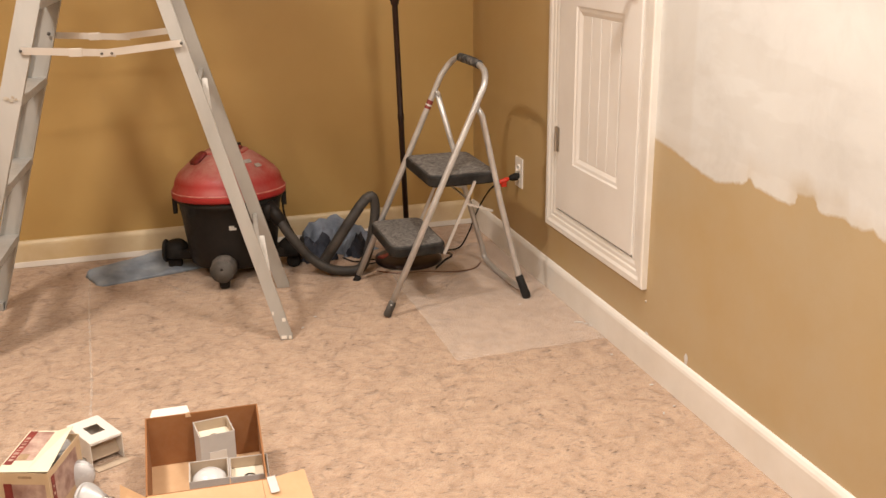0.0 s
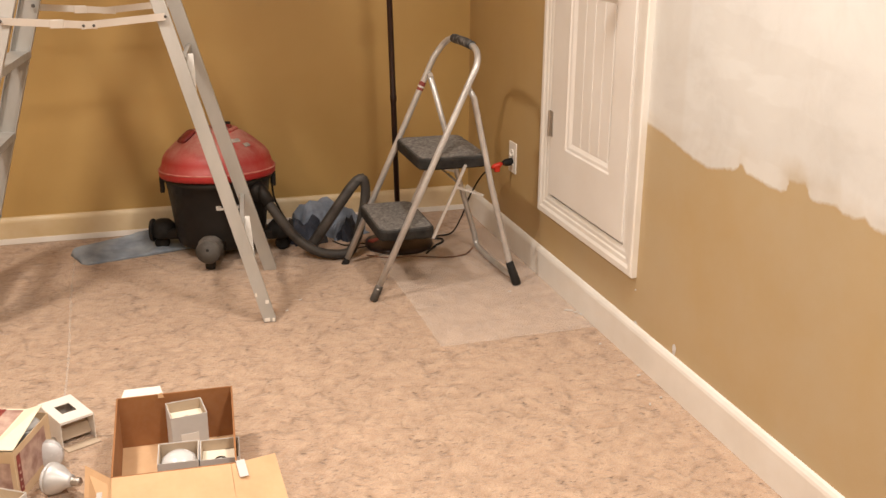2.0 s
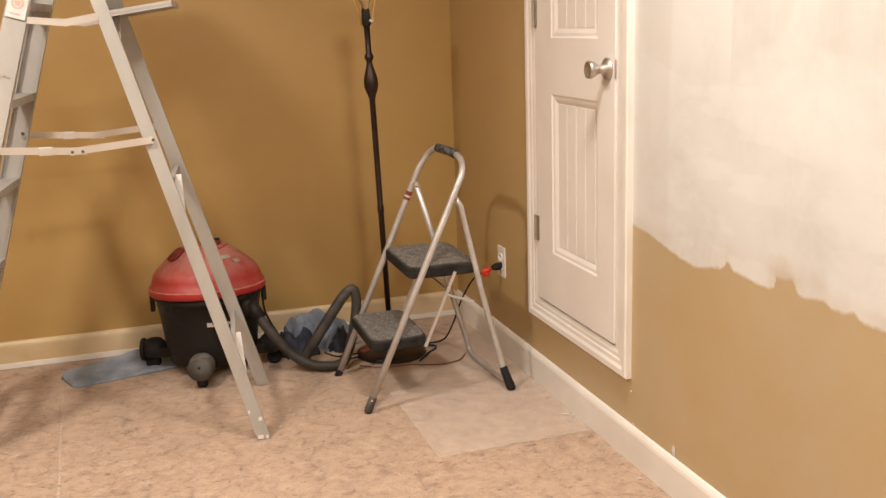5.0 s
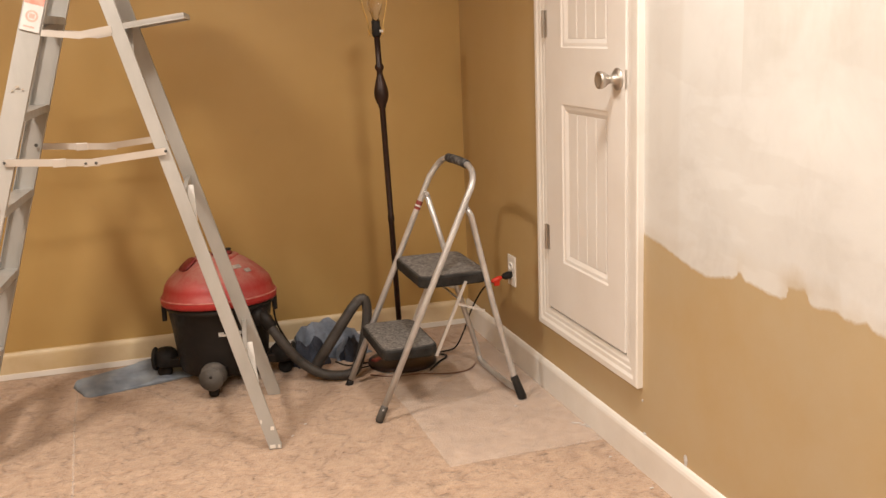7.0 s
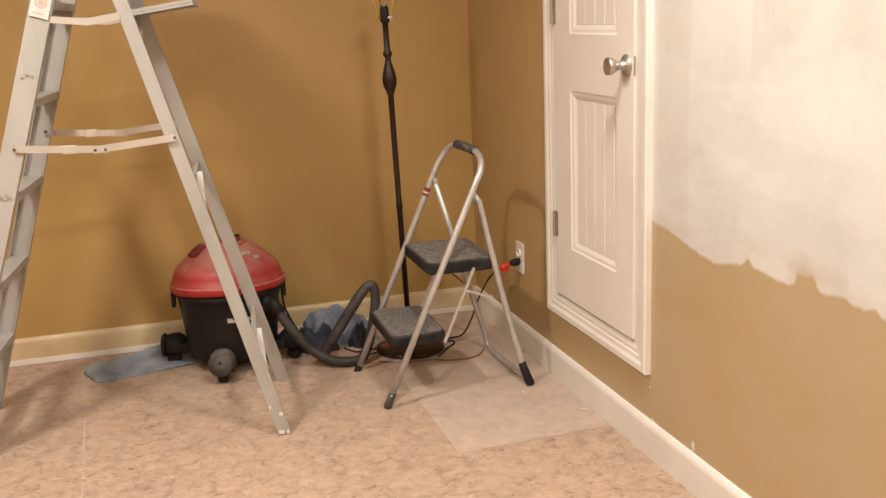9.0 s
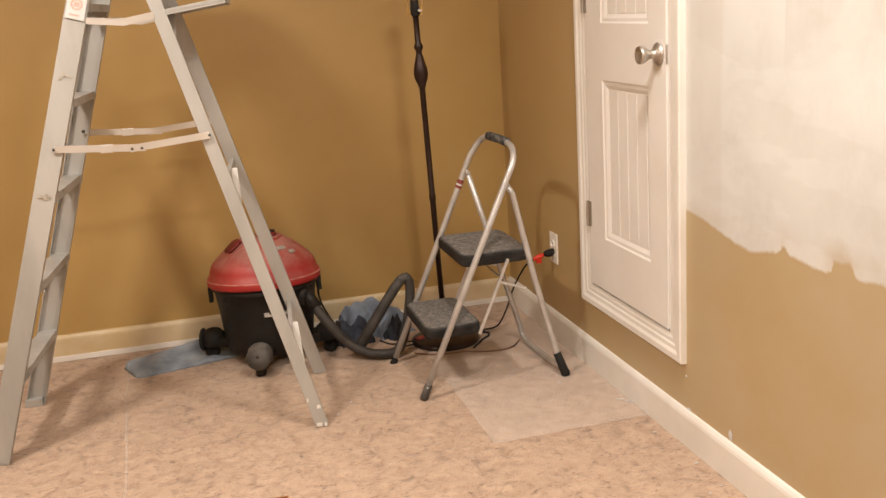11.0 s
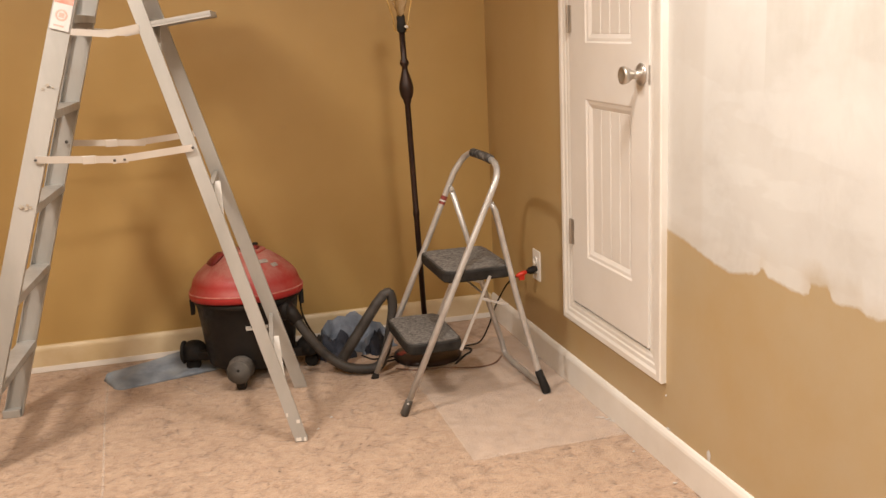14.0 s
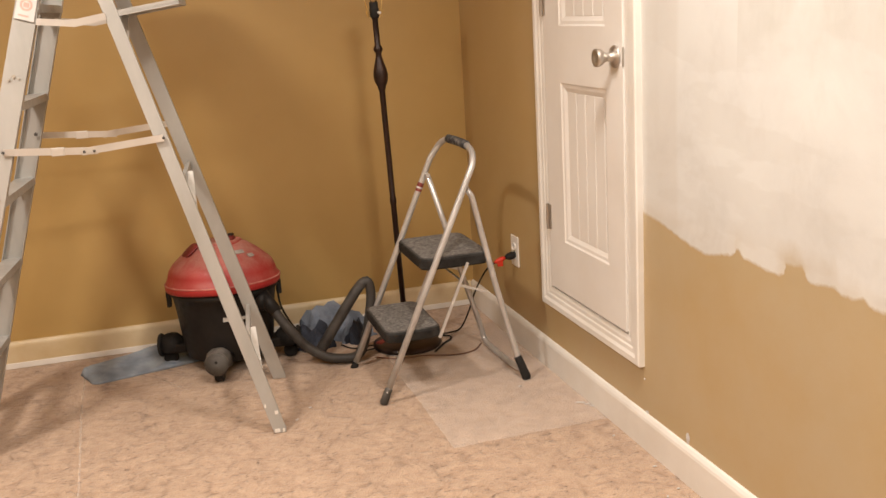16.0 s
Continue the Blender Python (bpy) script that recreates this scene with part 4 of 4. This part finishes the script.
def cloth_fold(parent, a, b, spread, height, material, seed, label=""):
    """One fold of the heap: a sheet draped over a ridge from a to b, its sides falling to the carpet."""
    a, b = Vector(a), Vector(b)
    d = (b - a).normalized()
    side = Vector((-d.y, d.x, 0)).normalized()
    n, k = 9, 9
    bm = bmesh.new()
    rows = []
    for i in range(n + 1):
        u = i / n
        row = []
        for j in range(k + 1):
            v = 2 * j / k - 1
            peak = height * (0.35 + 0.65 * math.sin(math.pi * min(1, 0.12 + 0.88 * u)) ** 0.7)
            fall = max(0.0, 1 - abs(v) ** 1.25)
            crease = noise.noise(Vector((u * 3.1, v * 2.3, seed)))
            fine = abs(noise.noise(Vector((u * 5.5 + v * 2, v * 4.5 - u, seed + 5))))
            p = a.lerp(b, u) + side * v * spread * (1 + 0.28 * noise.noise(Vector((u * 2.2, seed, 1))))
            p += d * 0.03 * noise.noise(Vector((v * 2.0, seed, 7)))
            p.z = 0.004 + max(0.0, peak * fall * (1 + 0.55 * crease) - 0.045 * fine * fall)
            row.append(bm.verts.new(p))
        rows.append(row)
    for i in range(n):
        for j in range(k):
            bm.faces.new((rows[i][j], rows[i + 1][j], rows[i + 1][j + 1], rows[i][j + 1]))
    low = bmesh.ops.extrude_edge_only(bm, edges=[e for e in bm.edges if e.is_boundary])
    for g in low["geom"]:
        if isinstance(g, bmesh.types.BMVert):
            g.co.z = 0.0
    part("fold", bm, material, parent, label)


def heaped_cloth():
    """A crumpled cloth: pale folds pulled up over one another, with the shadowed ones between coloured dark."""
    c = thing("crumpled_cloth", "crumpled blue cloth with shadowed folds heaped by the hose", "cloth")
    cloth_fold(c, (-0.83, -0.20, 0), (-0.60, -0.12, 0), 0.085, 0.150, DENIM2, 3.0)
    cloth_fold(c, (-0.70, -0.27, 0), (-0.55, -0.20, 0), 0.055, 0.105, DENIM2, 11.0)
    # the shadow between the folds, built as near-black folds of the cloth
    cloth_fold(c, (-0.87, -0.29, 0), (-0.73, -0.27, 0), 0.065, 0.105, FOLDSHADE, 6.0, "shadowed fold coloured dark blue")
    cloth_fold(c, (-0.66, -0.33, 0), (-0.58, -0.22, 0), 0.035, 0.095, FOLDSHADE, 8.0, "shadowed fold coloured dark blue")


heaped_cloth()


# ---- film, tape and chips on the carpet ----
def film_sheet():
    bm = bmesh.new()
    nx, ny = 28, 56
    g = []
    for i in range(nx + 1):
        row = []
        for j in range(ny + 1):
            x, y = -0.558 + i / nx * 0.540, -1.486 + j / ny * 1.16
            x += 0.010 * noise.noise(Vector((1, y * 3, 4))) * (1 - i / nx)
            y += 0.008 * noise.noise(Vector((x * 4, 2, 9))) + 0.02 * (i / nx) * (1 - j / ny)
            z = 0.004 + 0.003 * noise.noise(Vector((x * 9, y * 9, 0))) + 0.002 * noise.noise(Vector((x * 30, y * 22, 5)))
            row.append(bm.verts.new((x, y, max(z, 0.0012))))
        g.append(row)
    for i in range(nx):
        for j in range(ny):
            bm.faces.new((g[i][j], g[i + 1][j], g[i + 1][j + 1], g[i][j + 1]))
    solid("plastic_film", bm, FILM, "clear plastic film spread over the carpet by the wall", "plastic film", "", True)


film_sheet()


def strip(label, pts, w):
    bm = bmesh.new()
    prev = None
    for i, p in enumerate(smooth_path(pts, 6)):
        d = Vector((pts[-1][0] - pts[0][0], pts[-1][1] - pts[0][1], 0)).normalized()
        s = Vector((-d.y, d.x, 0)) * w * (1 + 0.4 * noise.noise(Vector((i * 0.7, 1, 2))))
        q = [bm.verts.new(p + s + Vector((0, 0, 0.003))), bm.verts.new(p - s + Vector((0, 0, 0.003)))]
        if prev:
            bm.faces.new((prev[0], q[0], q[1], prev[1]))
        prev = q
    solid("tape_strip", bm, TAPE, label, "tape")


strip("long narrow strip of clear tape on the carpet", [(-1.727, -0.27, 0), (-1.722, -0.6, 0), (-1.708, -0.95, 0), (-1.695, -1.27, 0), (-1.690, -1.60, 0)], 0.0035)
strip("short thin thread of clear tape on the carpet", [(-1.513, -0.33, 0), (-1.435, -0.42, 0), (-1.353, -0.564, 0)], 0.0038)


def chips():
    rnd = random.Random(5)
    spots = [(-0.046, -1.308, 0.016, -25), (-0.028, -1.330, 0.009, 10), (-0.019, -1.352, 0.010, -40), (-0.181, -1.080, 0.005, 30), (-0.045, -1.842, 0.006, 0), (-0.10, -2.02, 0.005, 60), (-0.06, -1.60, 0.004, 15), (-0.93, -0.95, 0.005, 20), (-0.99, -1.04, 0.006, 50), (-0.05, -1.99, 0.004, 0)]
    for x, y, s, a in spots:
        ob = solid("drywall_chip", box(-s, s, -0.0025, 0.0025, 0, 0.003, bevel=0.0008), WHITECARD, "small white drywall chip on the floor", "chip")
        ob.matrix_world = pose(x, y, 0.003 if x > -0.56 else 0.0, 0, 0, a)
        ob["group"] = "drywall chips"


chips()


def paint_dab(y, z, w, h):
    """A dried white drip standing a little proud of the tan wall."""
    bm = bmesh.new()
    ring = [bm.verts.new((-0.0005, y + w * math.cos(a) * (1 + 0.2 * math.sin(3 * a)), z + h * math.sin(a))) for a in [2 * math.pi * k / 16 for k in range(16)]]
    top = bm.verts.new((-0.004, y, z))
    for k in range(16):
        bm.faces.new((ring[k], ring[(k + 1) % 16], top))
    tagged(solid("paint_dab", bm, WHITECARD, "dried white paint dab on the tan wall", "paint dab"), group="paint dabs")


paint_dab(-1.955, 0.130, 0.010, 0.020)
paint_dab(-1.700, 0.221, 0.004, 0.004)
paint_dab(-1.715, 0.118, 0.010, 0.005)


# ---- boxes and bulbs on the carpet ----
def panel(parent, a, b, c, d, t, material, name="side", label=""):
    """A flat card through four corners, t thick."""
    bm = bmesh.new()
    p = [Vector(q) for q in (a, b, c, d)]
    n = (p[1] - p[0]).cross(p[3] - p[0]).normalized() * t / 2
    lo, hi = [bm.verts.new(q - n) for q in p], [bm.verts.new(q + n) for q in p]
    bm.faces.new(lo[::-1])
    bm.faces.new(hi)
    for k in range(4):
        bm.faces.new((lo[k], lo[(k + 1) % 4], hi[(k + 1) % 4], hi[k]))
    return part(name, bm, material, parent, label)


def open_carton(label, m, w, d, h, insert, group="small white bulb cartons"):
    """A small white carton with its top open and a card insert or a bulb inside."""
    c = thing("small_carton", label, "carton", m, group)
    t = 0.0016
    x, y = w / 2, d / 2
    panel(c, (-x, -y, 0), (x, -y, 0), (x, -y, h), (-x, -y, h), t, WHITECARD)
    panel(c, (-x, y, 0), (x, y, 0), (x, y, h), (-x, y, h), t, WHITECARD)
    panel(c, (-x, -y, 0), (-x, y, 0), (-x, y, h), (-x, -y, h), t, WHITECARD)
    panel(c, (x, -y, 0), (x, y, 0), (x, y, h), (x, -y, h), t, WHITECARD)
    panel(c, (-x, -y, 0.002), (x, -y, 0.002), (x, y, 0.002), (-x, y, 0.002), t, WHITECARD, "base")
    # unprinted tan card shows on the inside
    p, q = x - 0.0022, y - 0.0022
    for (ax, ay), (bx, by) in (((-p, -q), (p, -q)), ((-p, q), (p, q)), ((-p, -q), (-p, q)), ((p, -q), (p, q))):
        panel(c, (ax, ay, 0.004), (bx, by, 0.004), (bx, by, h - 0.001), (ax, ay, h - 0.001), 0.0012, TANCARD, "lining", "tan unprinted inside")
    if insert == "card":
        # insert with a round hole, a little below the rim
        bm = bmesh.new()
        k = 24
        z, r = h - 0.028, w * 0.15
        inner = [bm.verts.new((r * math.cos(2 * math.pi * i / k), r * math.sin(2 * math.pi * i / k), z)) for i in range(k)]
        outer = []
        for i in range(k):
            a = 2 * math.pi * i / k
            s = 0.93 / max(abs(math.cos(a)) / x, abs(math.sin(a)) / y)
            outer.append(bm.verts.new((s * math.cos(a), s * math.sin(a), z)))
        for i in range(k):
            bm.faces.new((inner[i], inner[(i + 1) % k], outer[(i + 1) % k], outer[i]))
        part("insert", bm, INSERT, c, "pale card insert with a round hole")
        part("bulb_base", lathe([(0, h - 0.050), (0.011, h - 0.050), (0.012, h - 0.045), (0.012, h - 0.034), (0.006, h - 0.028), (0, h - 0.027)], 16), FOIL, c, "", True)
    elif insert == "bulb":
        part("bulb_face", lathe([(0, h - 0.06), (0.030, h - 0.06), (w * 0.46, h - 0.032), (w * 0.44, h - 0.020), (w * 0.30, h - 0.008), (w * 0.12, h - 0.003), (0, h - 0.002)], 28), BULBGLASS, c, "white frosted bulb face", True)
    # window label and slot on the near face
    part("window_label", box(-w * 0.26, w * 0.24, -y - 0.002, -y - 0.001, h * 0.32, h * 0.62), PLASTICW, c)
    part("slot", box(-w * 0.12, w * 0.20, -y - 0.0022, -y - 0.001, h * 0.24, h * 0.31), DARK, c)
    return c


def shipping_box():
    b = thing("cardboard_box", "open brown cardboard box with small cartons in it", "cardboard box", pose(0.011, -0.018, 0))
    h, t = 0.147, 0.004
    bl, br, fl, fr = (-1.540, -1.852), (-1.255, -1.857), (-1.545, -2.236), (-1.278, -2.246)

    # walls get the shaded card colour, base and flaps the plain one
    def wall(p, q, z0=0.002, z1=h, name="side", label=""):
        return panel(b, (*p, z0), (*q, z0), (*q, z1), (*p, z1), t, CARDSHADE, name, label)
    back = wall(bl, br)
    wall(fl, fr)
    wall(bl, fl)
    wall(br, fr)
    panel(b, (*bl, 0.004), (*br, 0.004), (*fr, 0.004), (*fl, 0.004), t, CARD, "base")
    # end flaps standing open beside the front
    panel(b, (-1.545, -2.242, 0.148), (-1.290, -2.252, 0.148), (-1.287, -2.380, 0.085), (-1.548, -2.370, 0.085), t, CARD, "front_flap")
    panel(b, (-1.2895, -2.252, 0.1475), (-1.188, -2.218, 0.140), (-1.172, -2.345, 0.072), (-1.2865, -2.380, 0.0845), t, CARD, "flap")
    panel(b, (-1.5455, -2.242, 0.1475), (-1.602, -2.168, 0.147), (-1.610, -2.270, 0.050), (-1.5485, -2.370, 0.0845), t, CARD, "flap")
    # a white-faced flap bent out over the back
    panel(b, (-1.530, -1.848, 0.143), (-1.428, -1.850, 0.146), (-1.433, -1.814, 0.150), (-1.522, -1.812, 0.149), 0.002, PLASTICW, "white_flap", "white-faced flap")
    # torn tape left on the corners
    part("torn_tape", box(-0.011, 0.009, -0.040, 0.004, 0.002, 0.0035, bevel=0.0005, m=Matrix.Translation((-1.268, -2.250, 0.149)) @ pose(0, 0, 0, 27, 0, 8)), WHITECARD, b, "torn white tape")
    part("torn_tape", box(-0.007, 0.006, -0.016, 0.012, 0.002, 0.0035, bevel=0.0005, m=Matrix.Translation((-1.572, -2.262, 0.116)) @ pose(0, 0, 0, 44, -10, -20)), WHITECARD, b, "torn white tape")
    panel(b, (-1.44, -1.86, 0.139), (-1.425, -1.86, 0.139), (-1.430, -1.858, 0.152), (-1.440, -1.858, 0.149), 0.003, CARD, "torn_edge")
    # crease lines on the back wall
    part("crease", box(-1.426, -1.4245, -1.8565, -1.8550, 0.006, 0.144), CARDSHADE, back)
    # a sheet of card lying in the bottom
    panel(b, (-1.50, -2.10, 0.008), (-1.47, -1.90, 0.008), (-1.42, -1.90, 0.008), (-1.44, -2.10, 0.008), 0.002, CARD, "divider")


shipping_box()
open_carton("small white carton with a card insert, standing in the box", pose(-1.363, -1.941, 0.006, 0, 0, 7), 0.088, 0.088, 0.128, "card")
open_carton("small white carton holding a frosted bulb, in the box", pose(-1.390, -2.122, 0.006, 0, 0, -3), 0.092, 0.094, 0.108, "bulb")
open_carton("small white carton with a pale insert, in the box", pose(-1.295, -2.132, 0.006, 0, 0, -4), 0.090, 0.094, 0.108, "card")
open_carton("small white carton with a card insert on the carpet", pose(-1.898, -2.109, 0, 0, 0, -33), 0.095, 0.095, 0.085, "card")
open_carton("small white carton with a card insert on the carpet", pose(-1.792, -2.174, 0, 0, 0, -31), 0.100, 0.095, 0.085, "card")


def bulb_carton(label, m, lift, curl):
    """A tan printed bulb carton: pale top with a red band, printed sides, its lid raised by lift degrees."""
    c = thing("bulb_carton", label, "carton", m, "printed bulb cartons")
    w, d, h = 0.124, 0.192, 0.135
    x, y = w / 2, d / 2
    t = 0.0016
    f = panel(c, (-x, -y, 0), (x, -y, 0), (x, -y, h), (-x, -y, h), t, KRAFT)
    panel(c, (-x, y, 0), (x, y, 0), (x, y, h), (-x, y, h), t, KRAFT)
    panel(c, (-x, -y, 0), (-x, y, 0), (-x, y, h), (-x, -y, h), t, KRAFT)
    s = panel(c, (x, -y, 0), (x, y, 0), (x, y, h), (x, -y, h), t, KRAFT)
    panel(c, (-x, -y, 0.002), (x, -y, 0.002), (x, y, 0.002), (-x, y, 0.002), t, KRAFT, "base")
    # prints on the two near faces
    part("print", box(-x + 0.016, x - 0.010, -y - 0.0016, -y - 0.0008, 0.020, h - 0.030), PINKPRINT, f, "faded pink picture print")
    part("band", box(-x + 0.014, -x + 0.034, -y - 0.0022, -y - 0.0016, 0.018, h - 0.028), REDPRINT, f, "dark red printed band")
    part("print", box(x + 0.0008, x + 0.0016, -y + 0.012, y - 0.030, 0.026, h - 0.018), PINKPRINT, s, "faded pink picture print")
    part("band", box(x + 0.0016, x + 0.0022, -y + 0.010, -y + 0.028, 0.020, h - 0.016), REDPRINT, s, "dark red printed band")
    for k in range(4):
        part("print_bar", box(x + 0.0022, x + 0.0026, -y + 0.015, -y + 0.022, 0.030 + k * 0.019, 0.036 + k * 0.019), PINKPRINT, s)
    part("tab_line", box(-0.010, 0.022, -y - 0.0016, -y - 0.0008, h - 0.014, h - 0.008), REDPRINT_DULL, f)
    # lid, hinged on its far-left edge
    hinge = pose(-x, -y, h + 0.001, lift * 0.7, -lift * 0.55, 0) @ Matrix.Translation((0, y, 0))
    top = part("lid", box(0, w * 0.58, -y, y, 0, 0.002, m=hinge), YELLOW, c, "pale yellow printed lid")
    f0, f1 = w * 0.58, w + 0.002
    panel(top, hinge @ Vector((f0, -y, 0.001)), hinge @ Vector((f1, -y, 0.001)), hinge @ Vector((f1 - curl, y, 0.001 + curl)), hinge @ Vector((f0, y, 0.001)), 0.002, YELLOW, "lid_flap")
    part("lid_print", box(0.004, w * 0.55, -y + 0.05, y - 0.006, 0.002, 0.0026, m=hinge), PINKPRINT, top)
    part("lid_band", box(0.004, 0.024, -y + 0.03, y - 0.004, 0.0026, 0.0032, m=hinge), REDPRINT, top)
    at = -y + 0.046
    for wide, deep in ((0.009, 0.011), (0.006, 0.010), (0.010, 0.012), (0.004, 0.011), (0.008, 0.010), (0.007, 0.012), (0.005, 0.011), (0.009, 0.010)):
        part("lid_bar", box(0.014 - deep / 2, 0.014 + deep / 2, at, at + wide, 0.0032, 0.0036, m=hinge), PINKPRINT, top)
        at += wide + 0.0075
    part("lid_picture", box(0.026, 0.050, -y + 0.052, -y + 0.078, 0.0026, 0.0032, bevel=0.0002, m=hinge), REDPRINT_DULL, top)
    return c


bulb_carton("tan printed bulb carton with its pale lid slightly raised", pose(-1.785, -1.947, 0, 0, 0, -19), 2, 0.013)
bulb_carton("tan printed bulb carton, closed, on the carpet", pose(-1.999, -1.897, 0, 0, 0, -60), 1, 0.002)
bulb_carton("tan printed bulb carton, closed, standing apart", pose(-2.105, -1.700, 0, 0, 0, -30), 1, 0.002)


def reflector_bulb(label, m):
    """A flood bulb: domed white face, silver cone and screw base, axis along local z from face to base."""
    b = thing("flood_bulb", label, "light bulb", m, "flood bulbs")
    s = 0.82

    def turned(rows, n):
        return lathe([(r * s, z * s) for r, z in rows], n)
    part("face", turned([(0, 0.0), (0.020, 0.0015), (0.036, 0.006), (0.045, 0.014), (0.0475, 0.022), (0, 0.022)], 32), BULBGLASS, b, "frosted white face", True)
    part("cone", turned([(0.0475, 0.022), (0.047, 0.032), (0.041, 0.048), (0.030, 0.066), (0.021, 0.078), (0.0175, 0.090), (0, 0.090)], 32), FOIL, b, "silvered cone", True)
    prof = [(0, 0.088), (0.0145, 0.088)]
    for k in range(5):
        prof += [(0.0135, 0.092 + k * 0.005), (0.0125, 0.0945 + k * 0.005)]
    prof += [(0.008, 0.117), (0.004, 0.121), (0, 0.121)]
    part("screw_base", turned(prof, 18), NICKEL, b, "threaded metal base", True)


reflector_bulb("silver flood bulb lying on the carpet beside a carton", Matrix.Translation((-1.702, -2.024, 0.0390)) @ pose(0, 0, 0, 90, 0, 62))
reflector_bulb("silver flood bulb lying on the carpet behind another", Matrix.Translation((-1.704, -1.935, 0.0390)) @ pose(0, 0, 0, 90, 0, 176))
reflector_bulb("silver flood bulb resting in the open carton", pose(-1.752, -1.889, 0.006, 178, 0, 0) @ Matrix.Translation((0, 0, -0.124)))


def lamp_sleeve():
    """A small white carton lying open at one side, with a square hole in its top."""
    c = thing("small_carton", "small white carton with a square hole in its top", "carton", pose(-1.668, -1.742, 0, 0, 0, 27), "small white bulb cartons")
    w, d, h, t = 0.088, 0.140, 0.074, 0.002
    x, y = w / 2, d / 2
    panel(c, (-x, -y, 0), (-x, y, 0), (-x, y, h), (-x, -y, h), t, PLASTICW)
    panel(c, (x, -y, 0), (x, y, 0), (x, y, h), (x, -y, h), t, PLASTICW)
    panel(c, (-x, y, 0), (x, y, 0), (x, y, h), (-x, y, h), t, PLASTICW)
    bm = bmesh.new()
    a, b = 0.020, 0.026
    for x0, x1, y0, y1 in ((-x, -a, -y, y), (a, x, -y, y), (-a, a, -y, -b), (-a, a, b, y)):
        add_box(bm, x0, x1, y0, y1, h - t / 2, h + t / 2)
    bmesh.ops.remove_doubles(bm, verts=bm.verts, dist=0.0002)
    part("top", bm, PLASTICW, c, "white top with a square hole")
    panel(c, (-x, -y, 0.002), (x, -y, 0.002), (x, -y - 0.030, 0.002), (-x, -y - 0.030, 0.002), t, TANCARD, "flap", "tan inner flap on the carpet")
    panel(c, (-x + 0.002, -y + 0.02, 0.012), (x - 0.002, -y + 0.02, 0.012), (x - 0.002, -y + 0.05, h - 0.01), (-x + 0.002, -y + 0.05, h - 0.01), t, TANCARD, "tongue", "tan card tongue inside")
    panel(c, (-x, -y, h - 0.006), (x, -y, h - 0.006), (x, -y, h), (-x, -y, h), t, PLASTICW, "lip")


lamp_sleeve()
